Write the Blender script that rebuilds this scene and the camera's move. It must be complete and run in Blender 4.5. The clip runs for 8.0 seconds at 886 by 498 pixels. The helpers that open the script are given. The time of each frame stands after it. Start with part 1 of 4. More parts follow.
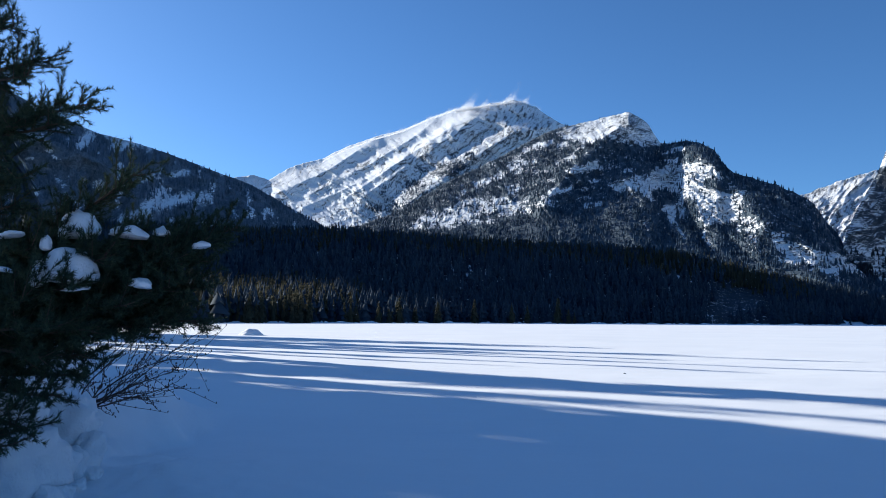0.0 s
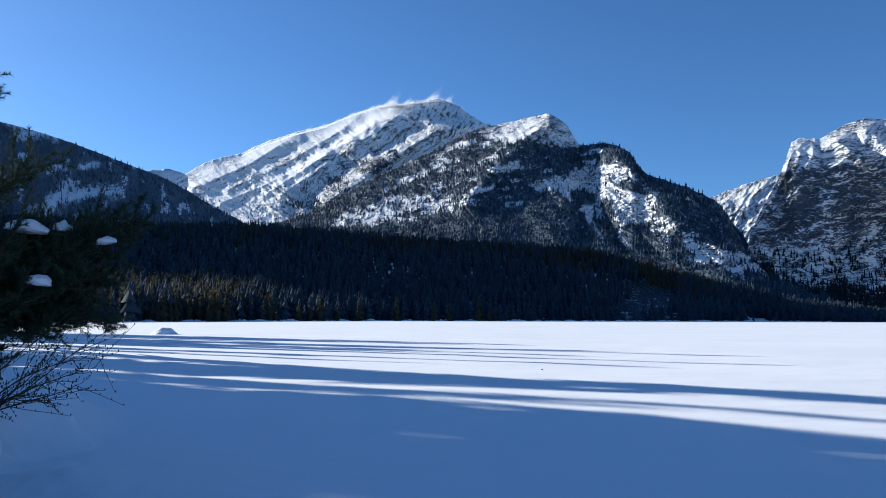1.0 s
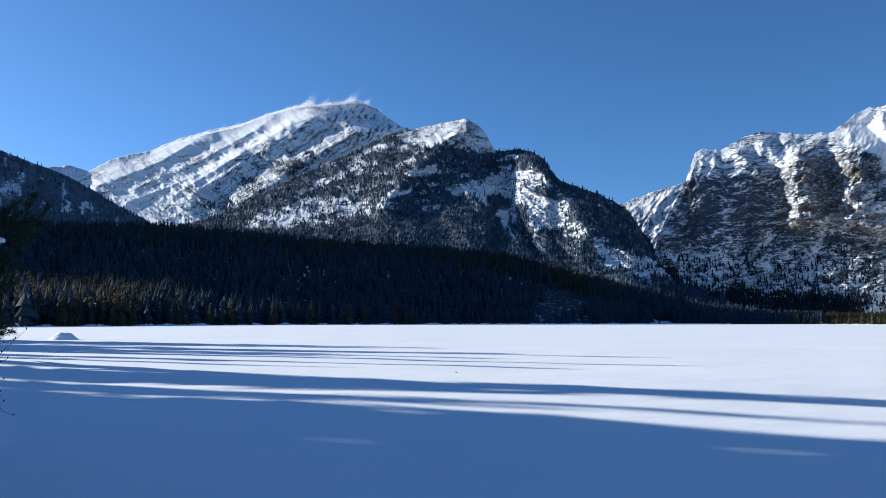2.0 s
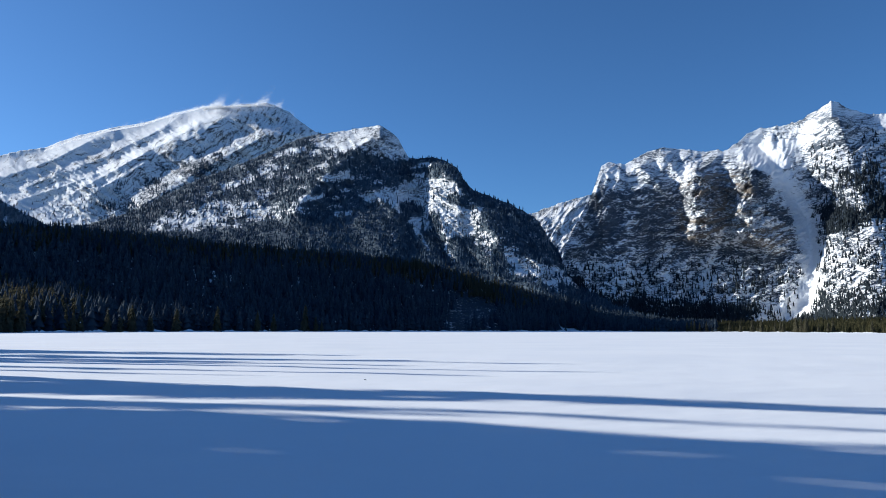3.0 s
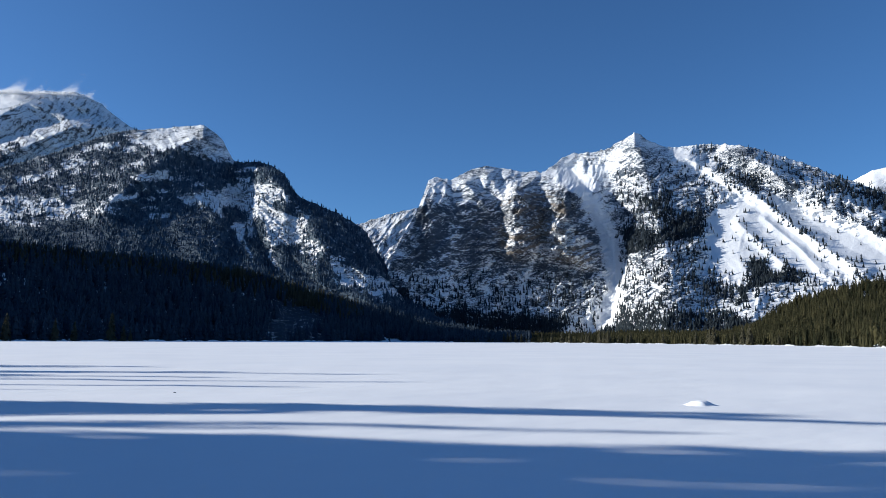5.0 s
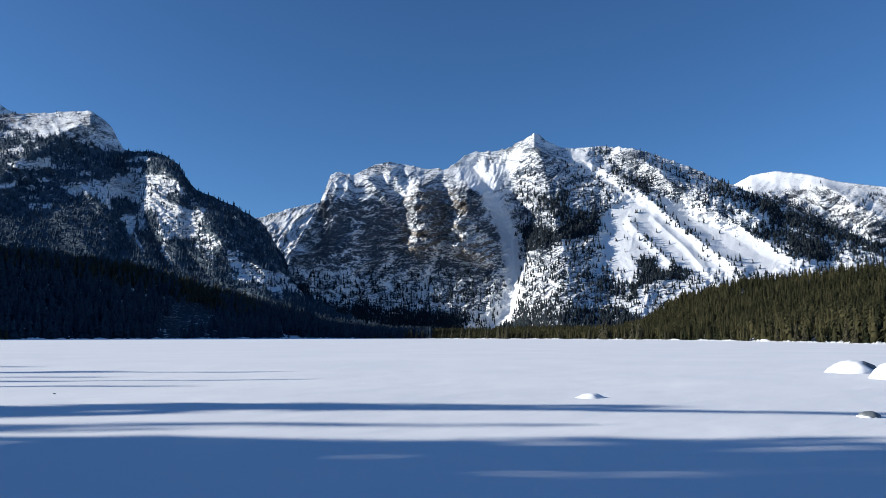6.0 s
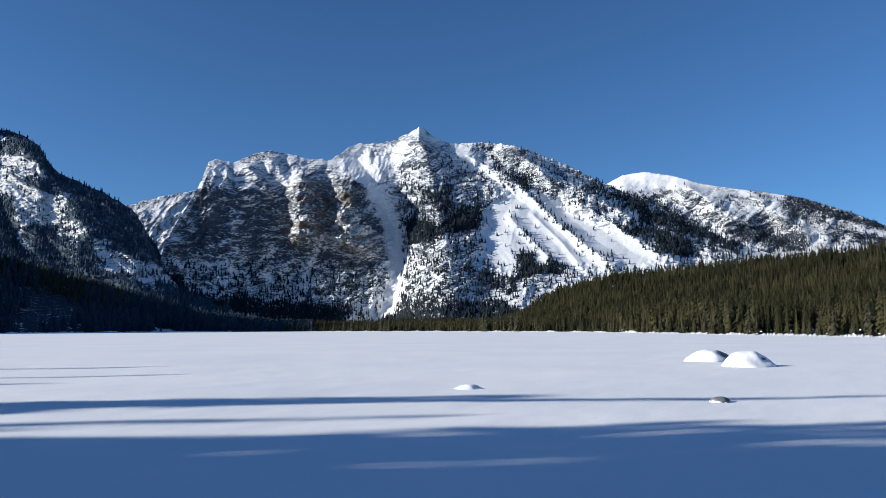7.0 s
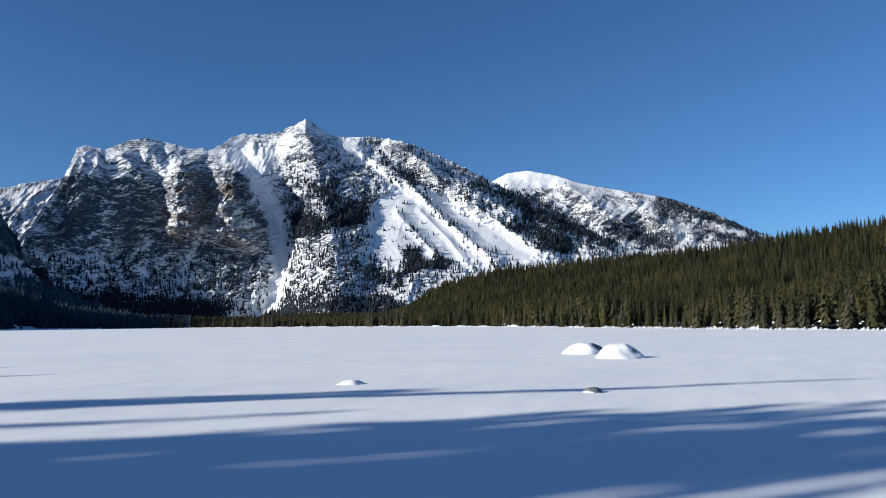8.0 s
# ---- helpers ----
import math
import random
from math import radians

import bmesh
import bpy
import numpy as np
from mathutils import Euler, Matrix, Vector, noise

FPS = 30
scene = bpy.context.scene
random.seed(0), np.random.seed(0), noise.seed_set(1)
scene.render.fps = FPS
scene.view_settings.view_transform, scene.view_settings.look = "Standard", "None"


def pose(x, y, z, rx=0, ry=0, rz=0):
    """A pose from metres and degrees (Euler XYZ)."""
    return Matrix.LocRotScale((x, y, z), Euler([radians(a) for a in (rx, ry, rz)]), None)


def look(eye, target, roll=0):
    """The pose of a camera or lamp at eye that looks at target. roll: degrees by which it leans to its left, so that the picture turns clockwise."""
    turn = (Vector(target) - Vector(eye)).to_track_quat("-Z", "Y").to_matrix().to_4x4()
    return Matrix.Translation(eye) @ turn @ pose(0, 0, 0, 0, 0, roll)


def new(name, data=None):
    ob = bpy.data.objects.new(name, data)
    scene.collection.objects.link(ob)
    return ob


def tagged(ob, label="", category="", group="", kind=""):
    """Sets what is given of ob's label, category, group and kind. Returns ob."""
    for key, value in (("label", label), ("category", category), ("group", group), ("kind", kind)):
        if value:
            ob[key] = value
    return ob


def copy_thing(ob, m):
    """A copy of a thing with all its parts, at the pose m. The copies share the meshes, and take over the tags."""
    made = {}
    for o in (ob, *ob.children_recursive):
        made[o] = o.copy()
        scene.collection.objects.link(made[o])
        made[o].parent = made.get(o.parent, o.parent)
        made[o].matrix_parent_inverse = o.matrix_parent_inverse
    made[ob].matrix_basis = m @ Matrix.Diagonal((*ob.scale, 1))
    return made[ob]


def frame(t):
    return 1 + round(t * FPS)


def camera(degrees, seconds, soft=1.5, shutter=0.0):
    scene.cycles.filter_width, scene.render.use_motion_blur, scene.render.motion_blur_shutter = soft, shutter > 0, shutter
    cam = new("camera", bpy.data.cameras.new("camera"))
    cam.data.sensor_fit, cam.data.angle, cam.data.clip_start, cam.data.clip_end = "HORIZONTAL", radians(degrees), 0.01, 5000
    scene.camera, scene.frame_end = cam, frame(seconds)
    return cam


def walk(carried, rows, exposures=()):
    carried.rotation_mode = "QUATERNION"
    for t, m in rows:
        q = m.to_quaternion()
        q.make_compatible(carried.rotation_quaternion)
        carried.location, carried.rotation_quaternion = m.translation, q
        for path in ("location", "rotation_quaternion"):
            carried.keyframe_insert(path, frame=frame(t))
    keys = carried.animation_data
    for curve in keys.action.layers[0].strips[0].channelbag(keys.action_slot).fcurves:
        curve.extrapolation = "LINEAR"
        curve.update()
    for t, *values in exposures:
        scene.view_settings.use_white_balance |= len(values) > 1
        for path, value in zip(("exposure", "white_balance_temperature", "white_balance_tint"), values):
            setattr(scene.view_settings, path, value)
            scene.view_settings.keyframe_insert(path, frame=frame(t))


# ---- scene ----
cam = camera(62.45, 8.0, soft=0.85)
EYE = 2.0
ARM = 0.45
ROWS = [
    (0.0, 95.589, -0.404, -0.039), (0.5, 95.464, -0.231, -3.085), (1.0, 95.441, -0.202, -6.122),
    (1.5, 95.527, -0.074, -9.304), (3.0, 96.278, -0.115, -19.562), (3.5, 96.566, -0.213, -23.035),
    (4.0, 96.824, -0.376, -26.372), (4.5, 97.049, -0.393, -29.749), (6.0, 96.849, 0.018, -40.881),
    (6.5, 96.55, 0.194, -45.357), (7.0, 96.25, 0.265, -50.023), (7.5, 96.006, 0.429, -54.586),
    (8.0, 95.795, 0.634, -58.898),
]
# held at arm's length by someone who turns on the spot
walk(cam, [(t, pose(-ARM * math.sin(radians(yaw)), ARM * (math.cos(radians(yaw)) - 1), EYE, rx, ry, yaw)) for t, rx, ry, yaw in ROWS],
     [(0.0, 1.75, 5420, 4), (1.5, 1.68, 5350, 4), (3.5, 1.5, 5350, 4), (6.0, 1.40, 5450, 5), (8.0, 1.30, 5500, 5)])

# ---- world and sun ----
SUN_AZ, SUN_EL = -54.0, 19.0
world = bpy.data.worlds.new("winter_sky")
scene.world = world
world.use_nodes = True
wn = world.node_tree.nodes
sky = wn.new("ShaderNodeTexSky")
sky.sky_type, sky.sun_disc = "NISHITA", False
sky.sun_elevation, sky.sun_rotation = radians(SUN_EL), radians(SUN_AZ)
sky.altitude, sky.air_density, sky.dust_density, sky.ozone_density = 2000.0, 1.0, 1.3, 5.0
wn["Background"].inputs["Strength"].default_value = 0.04
world.node_tree.links.new(sky.outputs["Color"], wn["Background"].inputs["Color"])
TO_SUN = Vector((math.sin(radians(SUN_AZ)) * math.cos(radians(SUN_EL)), math.cos(radians(SUN_AZ)) * math.cos(radians(SUN_EL)), math.sin(radians(SUN_EL))))
sun = new("sun", bpy.data.lights.new("sun", "SUN"))
sun.data.energy, sun.data.angle, sun.data.color = 2.8, radians(0.53), (1.0, 0.84, 0.66)
sun.matrix_world = look(TO_SUN * 100, (0, 0, 0))


# ---- materials ----
def nodes_of(name, rough=0.8, spec=0.3):
    m = bpy.data.materials.new(name)
    m.use_nodes = True
    b = m.node_tree.nodes["Principled BSDF"]
    b.inputs["Roughness"].default_value = rough
    b.inputs["Specular IOR Level"].default_value = spec
    return m, m.node_tree.nodes, m.node_tree.links, b


def noise_node(n, l, scale, detail=4.0, rough=0.6, source="Object", stretch=None):
    co = n.new("ShaderNodeTexCoord")
    tex = n.new("ShaderNodeTexNoise")
    tex.inputs["Scale"].default_value, tex.inputs["Detail"].default_value, tex.inputs["Roughness"].default_value = scale, detail, rough
    if stretch:
        mp = n.new("ShaderNodeMapping")
        mp.inputs["Scale"].default_value = stretch
        l.new(co.outputs[source], mp.inputs["Vector"])
        l.new(mp.outputs["Vector"], tex.inputs["Vector"])
    else:
        l.new(co.outputs[source], tex.inputs["Vector"])
    return tex


def ramp_node(n, l, fac, stops):
    r = n.new("ShaderNodeValToRGB")
    while len(r.color_ramp.elements) < len(stops):
        r.color_ramp.elements.new(0.5)
    for e, (p, c) in zip(r.color_ramp.elements, stops):
        e.position, e.color = p, (*c, 1)
    l.new(fac, r.inputs["Fac"])
    return r


def bump_node(n, l, height, strength, distance, b, chain=None):
    bp = n.new("ShaderNodeBump")
    bp.inputs["Strength"].default_value, bp.inputs["Distance"].default_value = strength, distance
    l.new(height, bp.inputs["Height"])
    if chain:
        l.new(chain.outputs["Normal"], bp.inputs["Normal"])
    l.new(bp.outputs["Normal"], b.inputs["Normal"])
    return bp


def plain(name, dark, light, scale, rough=0.8, bump=0.3, distance=0.01, spec=0.3, stretch=None):
    m, n, l, b = nodes_of(name, rough, spec)
    t1 = noise_node(n, l, scale, stretch=stretch)
    r = ramp_node(n, l, t1.outputs["Fac"], [(0.3, dark), (0.7, light)])
    l.new(r.outputs["Color"], b.inputs["Base Color"])
    t2 = noise_node(n, l, scale * 6, stretch=stretch)
    bump_node(n, l, t2.outputs["Fac"], bump, distance, b)
    return m


def snow_material():
    m, n, l, b = nodes_of("lake_snow", 0.7, 0.25)
    t1 = noise_node(n, l, 0.08, 5)
    r = ramp_node(n, l, t1.outputs["Fac"], [(0.3, (0.80, 0.82, 0.85)), (0.7, (0.88, 0.89, 0.90))])
    l.new(r.outputs["Color"], b.inputs["Base Color"])
    t2 = noise_node(n, l, 0.5, 6, 0.55, stretch=(0.6, 1.6, 1))
    t3 = noise_node(n, l, 14.0, 4, 0.6)
    b1 = bump_node(n, l, t2.outputs["Fac"], 0.36, 0.12, b)
    bump_node(n, l, t3.outputs["Fac"], 0.25, 0.012, b, b1)
    return m


# the default wood colours lean blue, some distance haze put into them
def mountain_material(name, rock_a, rock_b, wood_a=(0.014, 0.024, 0.040), wood_b=(0.040, 0.056, 0.082), tan=None, bands=1.6, flat=1.0):
    """Snow lying on rock, and woods: the mesh says how much rock and wood there is, noise breaks the edges."""
    m, n, l, b = nodes_of(name, 0.85, 0.2)

    def share(attribute, scale, gain, stretch, seed_shift):
        at = n.new("ShaderNodeAttribute")
        at.attribute_name = attribute
        t = noise_node(n, l, scale, 6, 0.7, stretch=stretch)
        t.inputs["Distortion"].default_value = seed_shift
        fine = noise_node(n, l, scale * 3.3, 3, 0.6, stretch=stretch)
        both = n.new("ShaderNodeMath")
        both.operation = "ADD"
        l.new(t.outputs["Fac"], both.inputs[0])
        l.new(fine.outputs["Fac"], both.inputs[1])
        mul = n.new("ShaderNodeMath")
        mul.operation = "MULTIPLY_ADD"
        mul.inputs[1].default_value, mul.inputs[2].default_value = gain, -gain
        l.new(both.outputs[0], mul.inputs[0])
        add = n.new("ShaderNodeMath")
        add.operation = "ADD"
        l.new(at.outputs["Fac"], add.inputs[0])
        l.new(mul.outputs[0], add.inputs[1])
        return ramp_node(n, l, add.outputs[0], [(0.47, (0, 0, 0)), (0.53, (1, 1, 1))])

    def mixed(fac, a, c):
        mix = n.new("ShaderNodeMix")
        mix.data_type = "RGBA"
        l.new(fac, mix.inputs["Factor"])
        l.new(a, mix.inputs["A"])
        l.new(c, mix.inputs["B"])
        return mix.outputs["Result"]

    rock_share = share("bare", 0.115, 3.6, (flat, flat, bands), 0.3)
    wood_share = share("wood", 0.075, 2.6, (1, 1, 0.7), 0.0)
    t2 = noise_node(n, l, 0.02, 7, 0.75, stretch=(1, 1, 3))
    rk = ramp_node(n, l, t2.outputs["Fac"], [(0.3, rock_a), (0.7, rock_b)])
    rock_colour = rk.outputs["Color"]
    if tan:
        warm = n.new("ShaderNodeAttribute")
        warm.attribute_name = "warm"
        tn = n.new("ShaderNodeRGB")
        tn.outputs[0].default_value = (*tan, 1)
        rock_colour = mixed(warm.outputs["Fac"], rock_colour, tn.outputs[0])
    t3 = noise_node(n, l, 0.01, 4)
    sn = ramp_node(n, l, t3.outputs["Fac"], [(0.3, (0.70, 0.72, 0.75)), (0.7, (0.80, 0.815, 0.84))])
    t5 = noise_node(n, l, 0.15, 5, 0.7)
    wd = ramp_node(n, l, t5.outputs["Fac"], [(0.35, wood_a), (0.65, wood_b)])
    ground_colour = mixed(rock_share.outputs["Color"], sn.outputs["Color"], rock_colour)
    l.new(mixed(wood_share.outputs["Color"], ground_colour, wd.outputs["Color"]), b.inputs["Base Color"])
    # rock is rough, the snow on it lies smooth
    rough = n.new("ShaderNodeMapRange")
    rough.inputs["To Min"].default_value, rough.inputs["To Max"].default_value = 0.22, 0.95
    l.new(rock_share.outputs["Color"], rough.inputs["Value"])
    t4 = noise_node(n, l, 0.13, 6, 0.72, stretch=(1, 1, 1.2))
    coarse = bump_node(n, l, t4.outputs["Fac"], 0.9, 6.0, b)
    l.new(rough.outputs["Result"], coarse.inputs["Strength"])
    t7 = noise_node(n, l, 0.45, 4, 0.7)
    fine_bump = bump_node(n, l, t7.outputs["Fac"], 0.7, 2.5, b, coarse)
    l.new(rough.outputs["Result"], fine_bump.inputs["Strength"])
    return m


def forest_material(name, dark, light, glow=0.35):
    """Foliage: a tint from dark to light, some of the light passing through."""
    m, n, l, b = nodes_of(name, 0.9, 0.1)
    at = n.new("ShaderNodeAttribute")
    at.attribute_name = "tint"
    r = ramp_node(n, l, at.outputs["Fac"], [(0.0, dark), (1.0, light)])
    l.new(r.outputs["Color"], b.inputs["Base Color"])
    thin = n.new("ShaderNodeBsdfTranslucent")
    l.new(r.outputs["Color"], thin.inputs["Color"])
    mix = n.new("ShaderNodeMixShader")
    mix.inputs[0].default_value = glow
    l.new(b.outputs[0], mix.inputs[1])
    l.new(thin.outputs[0], mix.inputs[2])
    l.new(mix.outputs[0], n["Material Output"].inputs["Surface"])
    return m


SNOW = snow_material()


def powder_material():
    """Airborne snow: thin, and bright when the sun stands behind it."""
    m, n, l, b = nodes_of("drifting_powder", 0.9, 0.1)
    b.inputs["Base Color"].default_value = (0.9, 0.91, 0.92, 1)
    thin = n.new("ShaderNodeBsdfTranslucent")
    thin.inputs["Color"].default_value = (0.9, 0.91, 0.92, 1)
    clear = n.new("ShaderNodeBsdfTransparent")
    both, veil = n.new("ShaderNodeMixShader"), n.new("ShaderNodeMixShader")
    both.inputs[0].default_value, veil.inputs[0].default_value = 0.65, 0.2
    l.new(b.outputs[0], both.inputs[1])
    l.new(thin.outputs[0], both.inputs[2])
    l.new(clear.outputs[0], veil.inputs[1])
    l.new(both.outputs[0], veil.inputs[2])
    l.new(veil.outputs[0], n["Material Output"].inputs["Surface"])
    return m


POWDER = powder_material()
CLUMP = plain("clump_snow", (0.82, 0.84, 0.87), (0.9, 0.91, 0.92), 6, 0.7, 0.7, 0.03)
ROCK_WEST = mountain_material("snowed_grey_rock", (0.044, 0.052, 0.066), (0.108, 0.118, 0.136))
# the woods on this rock are pale blue, distance haze painted in
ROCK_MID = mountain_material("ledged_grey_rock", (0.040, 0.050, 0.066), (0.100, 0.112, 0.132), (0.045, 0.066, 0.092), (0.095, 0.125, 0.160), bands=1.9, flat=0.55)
ROCK_CLIFF = mountain_material("banded_cliff_rock", (0.044, 0.062, 0.092), (0.115, 0.140, 0.178), tan=(0.36, 0.29, 0.21), bands=2.1, flat=0.40)
ROCK_WOOD = mountain_material("wooded_slope_ground", (0.03, 0.034, 0.024), (0.07, 0.07, 0.045))
# the south ridge's woods are paled and blued: haze put into their colour
ROCK_HAZED = mountain_material("haze_tinted_wooded_slope", (0.05, 0.058, 0.066), (0.12, 0.13, 0.14), (0.075, 0.10, 0.13), (0.23, 0.27, 0.315))
# blue cast of shade and haze painted into the conifer colour
FOREST = forest_material("conifer_haze_blue", (0.028, 0.046, 0.074), (0.082, 0.106, 0.130))
# far conifers bluer and paler: aerial haze put into the colour
FOREST_FAR = forest_material("far_conifer_haze_blue", (0.034, 0.058, 0.092), (0.072, 0.106, 0.148), 0.2)
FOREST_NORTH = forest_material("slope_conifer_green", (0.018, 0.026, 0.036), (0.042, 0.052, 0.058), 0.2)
FOREST_WARM = forest_material("conifer_olive", (0.021, 0.026, 0.014), (0.112, 0.103, 0.050))
# this olive stands for sun on the trees, put into their colour
FOREST_SUN_TINT = forest_material("sun_tinted_conifer", (0.042, 0.048, 0.034), (0.120, 0.108, 0.068))
# ridge conifers paled to match, the haze painted into their tint
FOREST_HAZED = forest_material("haze_tinted_conifer", (0.09, 0.12, 0.155), (0.23, 0.27, 0.31))
NEEDLE = forest_material("pine_needles", (0.020, 0.036, 0.030), (0.095, 0.125, 0.070), 0.3)
BARK = plain("pine_bark", (0.05, 0.035, 0.025), (0.14, 0.10, 0.075), 9, 0.9, 0.8, 0.02, stretch=(1, 1, 0.3))
TWIG = plain("willow_twig", (0.05, 0.03, 0.025), (0.11, 0.07, 0.05), 20, 0.8, 0.3, 0.004)
STONE = plain("granite", (0.10, 0.115, 0.13), (0.22, 0.24, 0.255), 4, 0.85, 0.6, 0.03)


# ---- numeric helpers ----
def lattice(ix, iy, seed):
    h = (ix.astype(np.int64) * 374761393 + iy.astype(np.int64) * 668265263 + seed * 974634777) & 0xFFFFFFFF
    h = ((h ^ (h >> 13)) * 1274126177) & 0xFFFFFFFF
    h = h ^ (h >> 16)
    return (h & 0xFFFF) / 65535.0 * 2 * np.pi


def perlin(x, y, seed=0):
    x0, y0 = np.floor(x), np.floor(y)
    fx, fy = x - x0, y - y0
    u, v = fx * fx * fx * (fx * (fx * 6 - 15) + 10), fy * fy * fy * (fy * (fy * 6 - 15) + 10)

    def g(dx, dy):
        a = lattice(x0 + dx, y0 + dy, seed)
        return np.cos(a) * (fx - dx) + np.sin(a) * (fy - dy)
    top = g(0, 0) * (1 - u) + g(1, 0) * u
    low = g(0, 1) * (1 - u) + g(1, 1) * u
    return (top * (1 - v) + low * v) * 1.5


def fbm(x, y, seed=0, octaves=5, gain=0.5):
    total, amp = 0.0, 1.0
    for i in range(octaves):
        total = total + amp * perlin(x * 2 ** i, y * 2 ** i, seed + i * 17)
        amp *= gain
    return total


def ridged(x, y, seed=0, octaves=5, gain=0.5):
    total, amp = 0.0, 1.0
    for i in range(octaves):
        total = total + amp * (1 - 2 * np.abs(perlin(x * 2 ** i, y * 2 ** i, seed + i * 31)))
        amp *= gain
    return total


def smooth(a, b, x):
    t = np.clip((x - a) / (b - a), 0, 1)
    return t * t * (3 - 2 * t)


def curve_at(points, a):
    return np.interp(a, [p[0] for p in points], [p[1] for p in points])


def array_mesh(name, verts, tris, material, shade=False, **attributes):
    """One mesh from arrays of corners and triangles, with point attributes."""
    me = bpy.data.meshes.new(name)
    verts, tris = np.asarray(verts, np.float32), np.asarray(tris, np.int32)
    me.vertices.add(len(verts))
    me.vertices.foreach_set("co", verts.ravel())
    me.loops.add(tris.size)
    me.loops.foreach_set("vertex_index", tris.ravel())
    me.polygons.add(len(tris))
    me.polygons.foreach_set("loop_start", np.arange(0, tris.size, 3, dtype=np.int32))
    if shade:
        me.polygons.foreach_set("use_smooth", np.ones(len(tris), bool))
    for key, values in attributes.items():
        me.attributes.new(key, "FLOAT", "POINT").data.foreach_set("value", np.asarray(values, np.float32).ravel())
    me.materials.append(material)
    me.update(calc_edges=True)
    return me


def grid_tris(rows, cols):
    i = np.arange(rows * cols).reshape(rows, cols)
    a, b, c, d = i[:-1, :-1].ravel(), i[:-1, 1:].ravel(), i[1:, 1:].ravel(), i[1:, :-1].ravel()
    return np.concatenate([np.stack([a, b, c], 1), np.stack([a, c, d], 1)])


def part(name, mesh, parent, label=""):
    ob = new(name, mesh)
    ob.parent = parent
    if label:
        ob["label"] = label
    return ob


def tube(points, radii, sides=6):
    """Corners and triangles of a tapered tube through points."""
    pts = np.asarray(points, float)
    tan = np.gradient(pts, axis=0)
    tan /= np.linalg.norm(tan, axis=1, keepdims=True) + 1e-9
    ref = np.where(np.abs(tan[:, 2:3]) > 0.9, [[1.0, 0, 0]], [[0, 0, 1.0]])
    u = np.cross(tan, ref)
    u /= np.linalg.norm(u, axis=1, keepdims=True) + 1e-9
    v = np.cross(tan, u)
    a = np.linspace(0, 2 * np.pi, sides, endpoint=False)
    ring = pts[:, None] + np.asarray(radii)[:, None, None] * (np.cos(a)[None, :, None] * u[:, None] + np.sin(a)[None, :, None] * v[:, None])
    n, tris = len(pts), []
    for i in range(n - 1):
        for j in range(sides):
            p, q_ = i * sides + j, i * sides + (j + 1) % sides
            tris += [(p, q_, q_ + sides), (p, q_ + sides, p + sides)]
    V = np.concatenate([ring.reshape(-1, 3), pts[-1:]])
    tris += [((n - 1) * sides + j, (n - 1) * sides + (j + 1) % sides, n * sides) for j in range(sides)]
    return V, np.array(tris)


def join(pieces):
    V, F, base = [], [], 0
    for v, f in pieces:
        V.append(v)
        F.append(np.asarray(f) + base)
        base += len(v)
    return np.concatenate(V), np.concatenate(F)


# ---- ground: the frozen lake and its near bank ----
def bank_height(x, y):
    """Snow level: flat lake, a low bank along the near shore to the left and behind."""
    lump = fbm(x * 0.35, y * 0.35, 5, 4)
    clods = ridged(x * 0.9, y * 0.9, 15, 3, 0.5)
    bank = 0.85 * smooth(4.0, 5.1, -x - 0.05 * np.abs(y - 10) + 0.35 * lump) * smooth(17, 12.5, y)
    bank = bank * (1 + 0.14 * clods + 0.10 * fbm(x * 2.6, y * 2.6, 25, 3))
    bank = bank + 0.16 * (ridged(x * 0.85 + 3.1, y * 0.85, 45, 2, 0.45) - 0.5) * smooth(0.05, 0.5, bank) + 0.07 * fbm(x * 4.5, y * 4.5, 55, 2) * smooth(0.05, 0.3, bank)
    bump = 0.24 * np.exp(-((x + 3.3) ** 2 / 2.6 + (y - 9.2) ** 2 / 1.6)) * (1 + 0.8 * lump)
    bank = bank + bump
    bank = bank + (0.05 * fbm(x * 1.4, y * 1.8, 35, 3) + 0.018 * ridged(x * 3.4, y * 4.2, 36, 3, 0.5)) * np.exp(-((x + 3.6) ** 2 / 5 + (y - 8.4) ** 2 / 4))
    back = 0.55 * smooth(3.0, -4.0, y + 0.25 * x + 0.6 * lump)
    near = np.maximum(bank, back)
    near = near + 0.06 * fbm(x * 1.4, y * 1.4, 9, 3) * smooth(0.02, 0.4, near)
    low = 0.035 * fbm(x * 0.12, y * 0.2, 3, 4) * smooth(400, 60, np.hypot(x, y))
    swell = 0.13 * np.exp(-((x - 8.5) ** 2 / 110 + (y - 18.5) ** 2 / 60))
    return near + low + swell


ang = np.radians(np.concatenate([np.linspace(-40, 100, 321), np.linspace(103, 320, 60)]))
rad = np.concatenate([np.linspace(0.002, 14, 112), np.geomspace(14.3, 4900, 120)])
RAD, ANG = np.meshgrid(rad, ang, indexing="ij")
gx, gy = RAD * np.sin(ANG) + 0.2, RAD * np.cos(ANG) - 1.3
gz = bank_height(gx, gy)
ground = new("ground", array_mesh("ground", np.stack([gx, gy, gz], -1).reshape(-1, 3), grid_tris(len(rad), len(ang)), SNOW, True))
tagged(ground, "wind-smoothed white snow over a frozen lake and bank", "snow", kind="structure")


